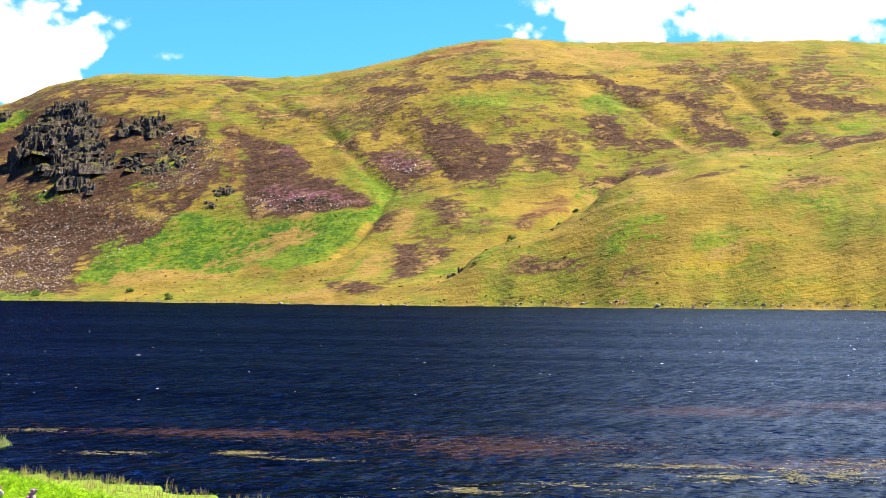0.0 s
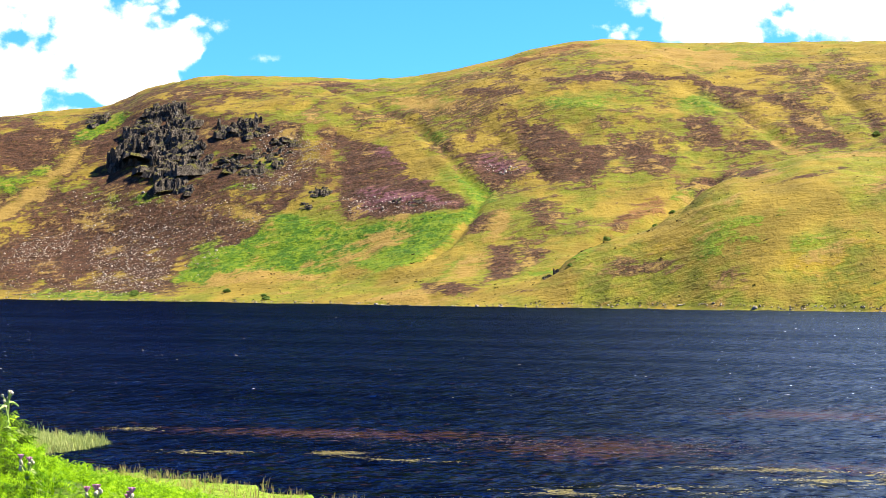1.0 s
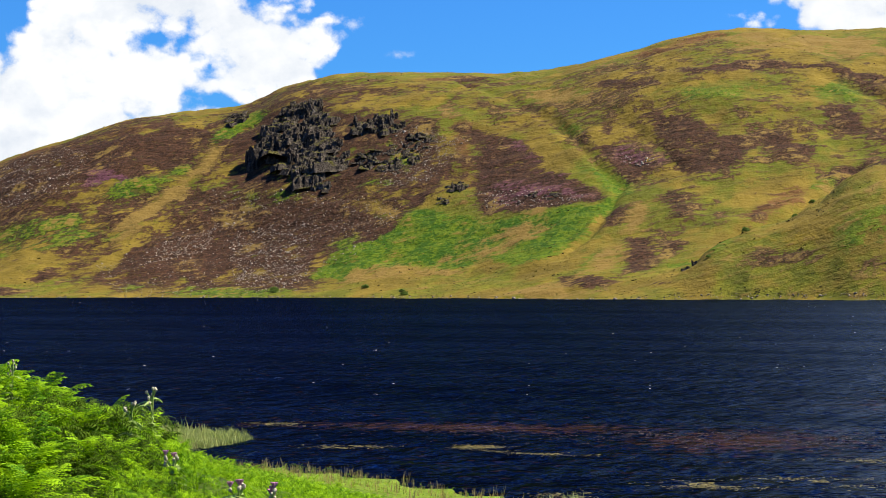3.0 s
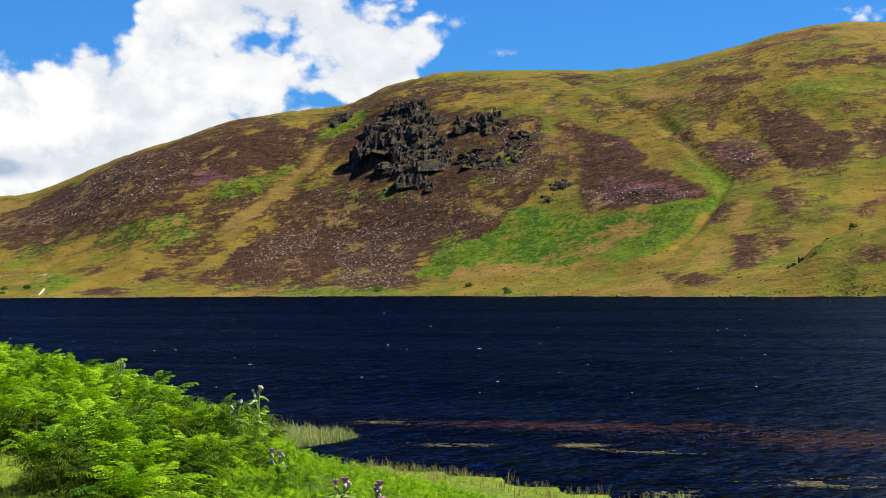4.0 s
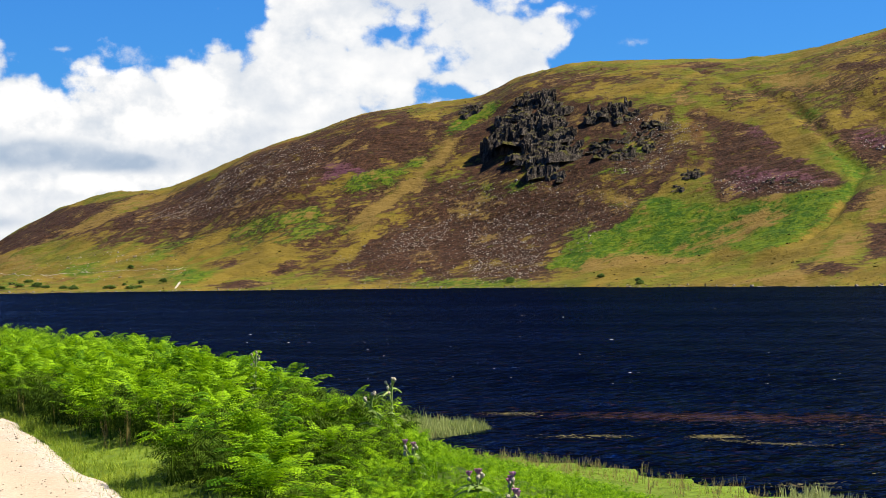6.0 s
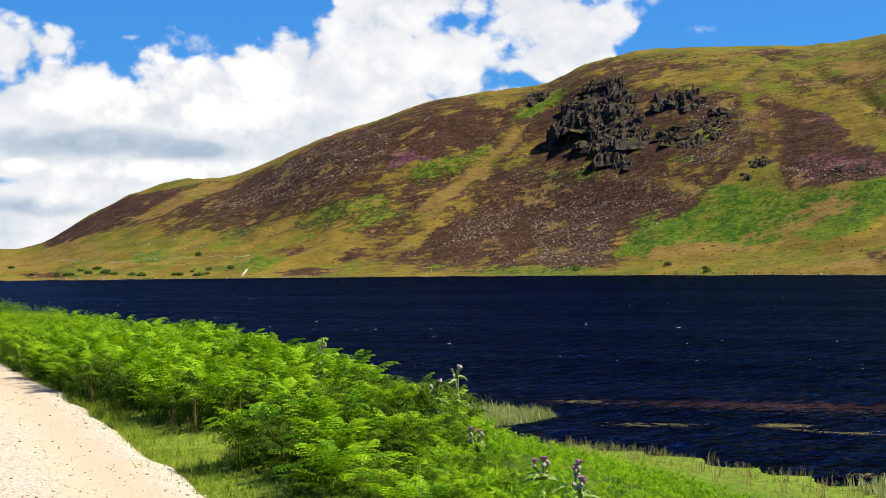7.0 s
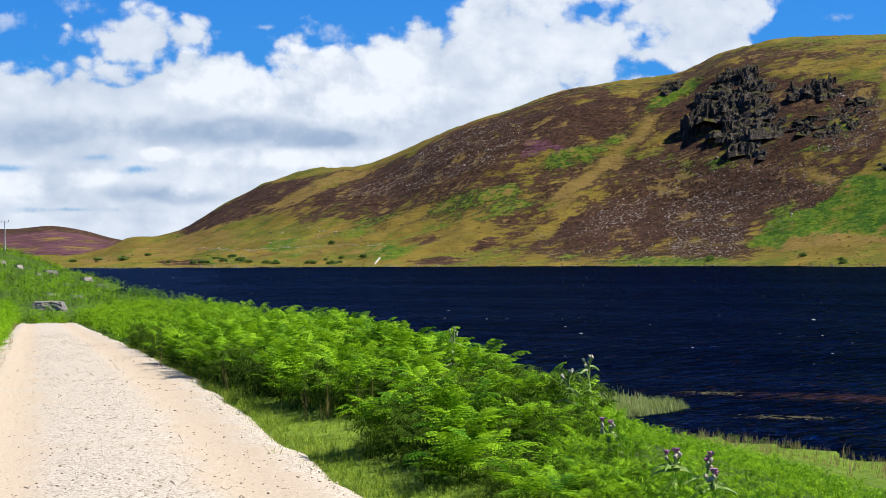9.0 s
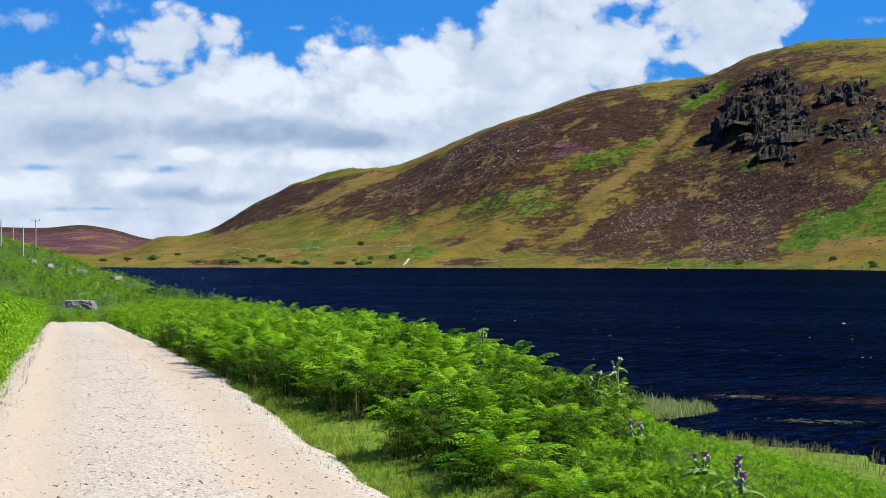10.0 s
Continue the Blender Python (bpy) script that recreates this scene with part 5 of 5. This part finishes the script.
# low fronds down the bank
s, q = rng.uniform(8.8, 17.5, 1300), rng.uniform(-.5, 1.8, 1300)
plant_stuff(np.stack(spot(s, OUTER(s) + q), -1), 0.2 + 0.1 * (q < 0.2), "low bright bracken spilling down the bank")
# the landward side of the track
n = 1500
s, q = rng.uniform(20, 112, n), -(1.75 + 5.5 * rng.uniform(0, 1, n) ** 1.5)
xy = np.stack(spot(s, q), -1)
plant_stuff(xy, np.where(q > -4.5, 1.2, 0.9), "bracken on the landward bank of the track", MIDDLE)
s, q = rng.uniform(21, 62, 320), -rng.uniform(1.5, 2.3, 320)
plant_stuff(np.stack(spot(s, q), -1), 0.75 + 0.25 * (q < -1.8), "bracken leaning over the track's landward edge", MIDDLE)
# the slope beyond the crest
n = 9000
s, q = 104 + 340 * rng.uniform(0, 1, n) ** 1.9, rng.uniform(-24, 21, n)
xy = np.stack(spot(s, q), -1)
ok = (q < shore_line(s) - 1.5) & (grain(xy[:, 0], xy[:, 1], 5, 91, 2) + 0.5 * grain(xy[:, 0], xy[:, 1], 18, 92, 2) > -0.05)
# Random plants take the darkened leaf to paint shaded gaps.
full_tone = rng.uniform(0, 1, n) < 0.62
for mat, pick, label in ((FERN, ok & full_tone, "bracken covering the slope beyond the track"), (SHADE_FERN, ok & ~full_tone, "darkened bracken painting shaded gaps on the slope beyond the track")):
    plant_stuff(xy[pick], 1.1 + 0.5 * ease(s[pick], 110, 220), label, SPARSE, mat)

BLADE = plain("verge_grass", (0.105, 0.18, 0.013), (0.25, 0.315, 0.035), 1.5, 0.7, transmit=0.3, gloss=0.08)
DRY = plain("dry_grass", (0.171, 0.137, 0.0456), (0.296, 0.245, 0.103), 2.0, 0.8, transmit=0.3, gloss=0.08)
REED = plain("pale_reed", (0.19, 0.235, 0.075), (0.32, 0.36, 0.15), 1.0, 0.8, transmit=0.3, gloss=0.08)
WEEDY = plain("bank_herb_leaf", (0.0798, 0.171, 0.00684), (0.194, 0.296, 0.0171), 0.8, 0.6, transmit=0.4, gloss=0.08)


def tuft(blades, seed, lean=0.5):
    r = random.Random(seed)
    v, f = [], []
    for k in range(blades):
        a, l, h = r.uniform(0, 6.28), r.uniform(.05, lean), r.uniform(.6, 1.0)
        bx, by = r.uniform(-.15, .15), r.uniform(-.15, .15)
        ca, sa, w = math.cos(a), math.sin(a), r.uniform(.016, .03)
        i = len(v)
        v += [(bx - sa * w, by + ca * w, 0), (bx + sa * w, by - ca * w, 0), (bx + ca * l * .35 - sa * w * .7, by + sa * l * .35 + ca * w * .7, h * .6),
              (bx + ca * l * .35 + sa * w * .7, by + sa * l * .35 - ca * w * .7, h * .6), (bx + ca * l, by + sa * l, h)]
        f += [(i, i + 1, i + 3), (i, i + 3, i + 2), (i + 2, i + 3, i + 4)]
    return v, f


def grass_stuff(s, q, size, mat, label, name="grass", blades=7, lean=0.5, tall=1.0, seed=1, thin=1.0):
    xy = np.stack(spot(s, q), -1)
    v, f = tuft(blades, seed, lean)
    p = places(xy, 1.0, 0.3, 0.02, tall, 0.15)
    p[:, 5:8] *= size
    p[:, 5:7] *= thin
    return stuff(strew(name, v, f, p, mat), label, "grass")


n = 7500
s = 9 + 40 * rng.uniform(0, 1, n) ** 1.4
q = 1.36 + (inner_edge(s) - 1.1) * rng.uniform(0, 1, n) ** 0.9
grass_stuff(s, q, 0.085, BLADE, "short green verge grass at the track's edge", thin=0.8)
n = 4500
s = 9 + 36 * rng.uniform(0, 1, n) ** 1.5
q = 1.66 + 0.16 * rng.normal(0, 1, n)
grass_stuff(s, q, 0.075, BLADE, "ragged green grass creeping onto the gravel", thin=1.0, lean=0.9, seed=3)
n = 2600
s = rng.uniform(20, 110, n)
q = -1.5 + 0.3 * (1 - ease(s, 45, 80)) - rng.uniform(0, 1.1, n)
grass_stuff(s, q, 0.15, DRY, "dry straw grass along the track's landward edge", lean=0.7, thin=0.5)
n = 60
s = np.concatenate([rng.normal(18.3, 1.3, n // 2), rng.uniform(20, 45, n // 2)])
q = inner_edge(s) + rng.uniform(-.35, .4, n)
grass_stuff(s, q, 0.5, DRY, "tall seeding straw grass among the bracken", blades=5, lean=0.6, seed=4, thin=0.16)
# herbs and grass down the bank
n = 4000
s, q = rng.uniform(-2, 75, n), rng.uniform(0, 1, n)
q = np.where(s < 15, 2.3, OUTER(s) - 0.5) + q ** 1.2 * (shore_line(s) - OUTER(s))
keep = (grain(s, q, 4, 96, 3) > -0.35) & (s > 9.3)
xy = np.stack(spot(s[keep], q[keep]), -1)
plant_stuff(xy, 0.18 + 0.16 * ease(s[keep], 16, 30), "low bright green herbs on the bank above the lake", [light_plant(21, 5, 4), light_plant(22, 6, 4)], WEEDY, "bank_herbs", 0.15)
n = 4500
s, q = rng.uniform(24, 230, n), rng.uniform(0, 1, n) ** 0.7
q = shore_line(s) - 5.5 * (1 - q) - 0.1
grass_stuff(s, q, 0.3, DRY, "yellowing grass along the near shore", lean=0.6, seed=7, thin=0.6)
n = 4200
s, q = rng.uniform(65.8, 73.4, n), 17.0 + rng.uniform(0, 7.6, n)
ok = q < shore_line(s) + 0.3
grass_stuff(s[ok], q[ok], 0.30, REED, "pale reeds on a small spit in the lake", "reeds", 6, 0.45, seed=9, thin=1.3)
n = 700
s, q = rng.uniform(36, 44, n), shore_line(rng.uniform(36, 44, n)) + rng.uniform(-1.2, .3, n)
grass_stuff(s, q, 0.3, REED, "pale reeds at the water's edge", "reeds", 8, 0.55, seed=10)

# loose stones of the track
n = 7500
s = 9 + 60 * rng.uniform(0, 1, n) ** 1.8
q = np.where(rng.uniform(0, 1, n) < 0.85, rng.normal(0.2, 0.75, n), np.sign(rng.uniform(-1, 1, n)) * rng.normal(1.5, 0.13, n))
q = np.clip(q, -1.62, 1.62)
xy = np.stack(spot(s, q), -1)
LOOSE = plain("loose_gravel", (0.262, 0.211, 0.16), (0.524, 0.467, 0.393), 14.0, 0.9)
rut = -0.025 * (np.exp(-((q - 0.85) / 0.3) ** 2) + np.exp(-((q + 0.85) / 0.3) ** 2)) - 0.10 * ease(np.abs(q), 1.4, 1.76)
stuff(strew("gravel", PEBBLE, PEBBLE_F, places(xy, 0.0105, 0.5, 0.15, 0.8, 0.4, track_height(s) + 0.032 + rut), LOOSE), "loose pale gravel stones on the track", "gravel")


# ---- stones, posts and plants of the near shore ----
BOULDER = plain("lichened_boulder", (0.125, 0.114, 0.108), (0.296, 0.274, 0.257), 1.2, 0.9, 0.05)


def boulder(x, y, wide, tall, seed, label, turn=0.0):
    me = rock_mesh("boulder", wide, wide * 0.8, tall * 0.95, seed, 8, 0.07, 0.0)
    me.materials.append(BOULDER)
    ob = new("boulder", me)
    ob.matrix_world = Matrix.Translation((x, y, float(land(x, y)) - 0.38 * tall)) @ pose(0, 0, 0, 0, 0, turn)
    return tagged(ob, label, "boulder", "boulders in the bracken")


for k, ((x, y), w, h) in enumerate((((-69.9, 110.8), 2.45, 0.95), ((-182.1, 307.1), 3.02, 0.97), ((-193.0, 319.2), 2.25, 1.01), ((-90.3, 144.0), 1.03, 0.36), ((-115.0, 185.2), 1.45, 0.39), ((-90.6, 148.5), 0.95, 0.32), ((-149.9, 237.7), 2.2, 0.59), ((-146.6, 224.4), 1.29, 0.65), ((-150.3, 225.5), 1.47, 0.65), ((-134.2, 209.8), 1.2, 0.38))):
    boulder(x, y, w, h, 300 + k, "pale grey lichened boulder lying among bracken", 25 + 20 * k)

POST = plain("weathered_pole", (0.353, 0.342, 0.325), (0.456, 0.445, 0.427), 2.0, 0.8)
GLAZE = plain("pole_insulator", (0.114, 0.103, 0.0912), (0.171, 0.154, 0.137), 5.0, 0.3)


def rod(bm, a, b, r1, r2, seg=8):
    a, b = Vector(a), Vector(b)
    m = Matrix.Translation((a + b) / 2) @ (b - a).to_track_quat("Z", "Y").to_matrix().to_4x4()
    bmesh.ops.create_cone(bm, cap_ends=True, segments=seg, radius1=r1, radius2=r2, depth=(b - a).length, matrix=m)


def part(name, bm, mat, parent, label=""):
    me = bpy.data.meshes.new(name)
    bm.to_mesh(me)
    bm.free()
    me.materials.append(mat)
    ob = new(name, me)
    ob.parent = parent
    return tagged(ob, label)


def power_pole(bearing, away, tall, arm=True):
    b = radians(bearing)
    x, y = away * math.sin(b), away * math.cos(b)
    base = new("power_pole")
    base.location = (x, y, float(land(x, y)))
    bm = bmesh.new()
    rod(bm, (0, 0, -.5), (0, 0, tall), 0.13, 0.09)
    part("post", bm, POST, base)
    if arm:
        bm = bmesh.new()
        rod(bm, (-1.0, 0, tall - 0.15), (1.0, 0, tall - 0.15), 0.05, 0.05, 6)
        part("crossarm", bm, POST, base)
        for dx in (-0.9, 0, 0.9):
            bm = bmesh.new()
            rod(bm, (dx, 0, tall - 0.1), (dx, 0, tall + 0.22), 0.08, 0.05, 6)
            part("insulator", bm, GLAZE, base)
    return tagged(base, "pale wooden power pole with a crossarm on the slope", "power pole", "poles of the power line")


for bearing, away, top in ((-33.52, 400, 1.1), (-33.89, 300, .8), (-34.17, 520, .51), (-34.53, 330, .88)):
    b = radians(bearing)
    ground_z = float(land(away * math.sin(b), away * math.cos(b)))
    power_pole(bearing, away, max(4.5, 6 + away * math.tan(radians(top)) - ground_z), bearing > -33.6)

for bearing, away, w, h in ((-29.35, 330, 4.2, 2.6), (-29.0, 318, 2.6, 1.9), (-28.72, 320, 2.6, 3.4)):
    b = radians(bearing)
    shrub(away * math.sin(b), away * math.cos(b), w, h, int(500 - bearing * 10), "young green bush at the near shore", "sapling")

THISTLE_LEAF = plain("thistle_leaf", (0.15, 0.235, 0.05), (0.26, 0.34, 0.11), 5.0, 0.7, transmit=0.25)
THISTLE_BUD = plain("thistle_bud", (0.194, 0.188, 0.125), (0.342, 0.314, 0.251), 30.0, 0.8)
THISTLE_BLOOM = plain("thistle_bloom", (0.26, 0.09, 0.20), (0.40, 0.19, 0.33), 30.0, 0.7)


def thistle(s, q, tall, seed, blooms, label):
    x, y = spot(s, q)
    base = new("thistle")
    base.location = (x, y, float(land(x, y)))
    r = random.Random(seed)
    bm = bmesh.new()
    rod(bm, (0, 0, -.05), (0.02, 0, tall), 0.011, 0.007, 6)
    tips = [(Vector((0.02, 0, tall)), True)]
    for k in range(6):
        a, z = r.uniform(0, 6.28), tall * r.uniform(.74, .96)
        tip = Vector((math.cos(a) * .045, math.sin(a) * .045, z + r.uniform(.02, .05)))
        twig = bmesh.new()
        rod(twig, (0.01, 0, z - .05), tip, 0.008, 0.005, 5)
        part("branch", twig, THISTLE_LEAF, base)
        tips.append((tip, k < blooms))
    part("stem", bm, THISTLE_LEAF, base)
    for k in range(12):
        a, z, l = r.uniform(0, 6.28), tall * r.uniform(.05, .85), r.uniform(.08, .17)
        way, side = Vector((math.cos(a), math.sin(a), .25)), Vector((-math.sin(a), math.cos(a), 0))
        bm = bmesh.new()
        prev = None
        for j in range(6):
            t = j / 5
            c = Vector((0, 0, z)) + way * (l * t) - Vector((0, 0, l * .5 * t * t))
            w = l * .17 * (1 - t) * (1.6 if j % 2 else 0.7) + .004
            pair = bm.verts.new(c + side * w), bm.verts.new(c + Vector((0, 0, .012))), bm.verts.new(c - side * w)
            if prev:
                bm.faces.new((prev[0], prev[1], pair[1], pair[0]))
                bm.faces.new((prev[1], prev[2], pair[2], pair[1]))
            prev = pair
        part("leaf", bm, THISTLE_LEAF, base)
    for tip, open_ in tips:
        bm = bmesh.new()
        bmesh.ops.create_icosphere(bm, subdivisions=2, radius=0.012, matrix=Matrix.Translation(tip) @ Matrix.Diagonal((1, 1, 1.25, 1)))
        for v in bm.verts:
            v.co = tip + (v.co - tip) * r.uniform(.85, 1.2)
        head = part("flower_head", bm, THISTLE_BUD, base)
        if open_ and blooms:
            bm = bmesh.new()
            for j in range(16):
                a = j * .393
                o = Vector((math.cos(a) * r.uniform(.005, .025), math.sin(a) * r.uniform(.005, .025), .035))
                rod(bm, tip + Vector((0, 0, .02)), tip + Vector((0, 0, .015)) + o, 0.006, 0.004, 4)
            part("bloom", bm, THISTLE_BLOOM, head, "purple bloom")
    return tagged(base, label, "thistle", "thistles on the bank")


thistle(16.0, 4.0, 0.60, 1, 0, "tall grey-green thistle gone to seed above the bracken")
thistle(15.6, 3.7, 0.48, 2, 0, "short grey thistle with closed heads among bracken")
thistle(11.5, 3.2, 0.27, 3, 2, "thistle with purple blooms on the bank")
thistle(11.2, 3.3, 0.24, 4, 3, "bushy thistle with purple blooms on the bank")
thistle(13.5, 3.4, 0.25, 5, 1, "small thistle with one purple bloom among bracken")
thistle(10.8, 3.2, 0.19, 6, 1, "low thistle with a purple bloom above the lake")
thistle(20.0, 3.7, 0.64, 7, 0, "pale thistle gone to seed above the bracken")

# ---- on the water ----
WEED_BROWN = plain("water_weed", (0.0228, 0.0125, 0.00855), (0.057, 0.0313, 0.0205), 0.5, 0.6)
WEED_GOLD = plain("golden_water_weed", (0.057, 0.0513, 0.0114), (0.137, 0.114, 0.0285), 0.5, 0.6)
FOAM = plain("foam", (0.60, 0.62, 0.65), (0.80, 0.81, 0.83), 4.0, 0.7)
FLAKE = [(-.5, 0, 0), (-.1, -.32, .04), (.5, -.05, 0), (.15, .3, .05)]
FLAKE_F = [(0, 1, 2), (0, 2, 3)]


def on_water(xy, size, spread=0.4, stretch=2.2, tall=1.0):
    n = len(xy)
    sz = size * np.exp(rng.normal(0, spread, n))
    return np.stack([xy[:, 0], xy[:, 1], np.full(n, 0.09), rng.normal(0.1, .35, n), rng.normal(0, .08, n), sz * stretch, sz, sz * tall], -1)


def weed(patches, mat, label, size, dense=4):
    rows = []
    for x, y, wide, deep, turn, count in patches:
        count = int(count * dense)
        u, v = rng.normal(0, .46, count), rng.normal(0, .5, count)
        c, t = math.cos(radians(turn)), math.sin(radians(turn))
        px, py = u * wide, v * deep
        rows.append(np.stack([x + px * c - py * t, y + px * t + py * c], -1))
    xy = np.vstack(rows)
    xy = xy[grain(xy[:, 0] * .7, xy[:, 1], 0.5, 111, 3) > -0.05]
    return stuff(strew("water_weed", FLAKE, FLAKE_F, on_water(xy, size, 0.4, 1.1), mat), label, "water weed")


weed([(2, 74, 13, 5.0, -2, 3000), (-9, 77, 12, 2.4, -9, 700), (15, 98, 8, 3.4, -14, 900), (24, 100, 8, 5, 0, 600), (5.5, 71, 5, 3, 0, 700)], WEED_BROWN,
     "reddish-brown water weed under the rippled surface", 0.05, 2)
weed([(-11.8, 68, 1.5, .7, 0, 130), (-7.3, 68.3, 1.1, .9, 0, 130), (1.2, 56, 1.6, 1.2, 0, 200), (4.3, 57, 2.2, 1.3, 0, 300), (8.1, 64, 3.0, .8, -8, 250),
      (9.7, 60, 2.6, 1.8, -5, 400), (13, 61, 3.0, 2.2, 0, 500), (15, 65.5, 2.4, 1.6, 0, 250), (-5, 66, 2.5, .7, -20, 120), (-17, 79, 2.0, 1.3, -15, 120), (-3, 53, 1.0, .8, 0, 70)],
     WEED_GOLD, "golden-green water weed lying on the surface", 0.065, 7)
n = 4000
y = rng.uniform(100, 900, n)
x = rng.uniform(-.62, .25, n) * y
crests = on_water(np.stack([x, y], -1), 0.065, 0.5, 1.7, 1.8)
crests[:, 2] += 0.0004 * y
stuff(strew("foam", FLAKE, FLAKE_F, crests, FOAM), "small white wave crests on the wind-ruffled lake", "foam")

# far woods under the moor
PINE = plain("far_wood", (0.0142, 0.0285, 0.0103), (0.0285, 0.0485, 0.0171), 0.05, 0.9)
b = np.radians(rng.uniform(-31.0, -29.7, 200))
r = rng.uniform(2300, 2600, 200)
xy = np.stack([r * np.sin(b), r * np.cos(b)], -1)
stuff(strew("far_woodland", *shrub_form(26, 15, 1.0), places(xy, 6.0, 0.25, 0.05, 1.0, 0.0), PINE), "dark conifer plantation at the valley's end", "woodland")
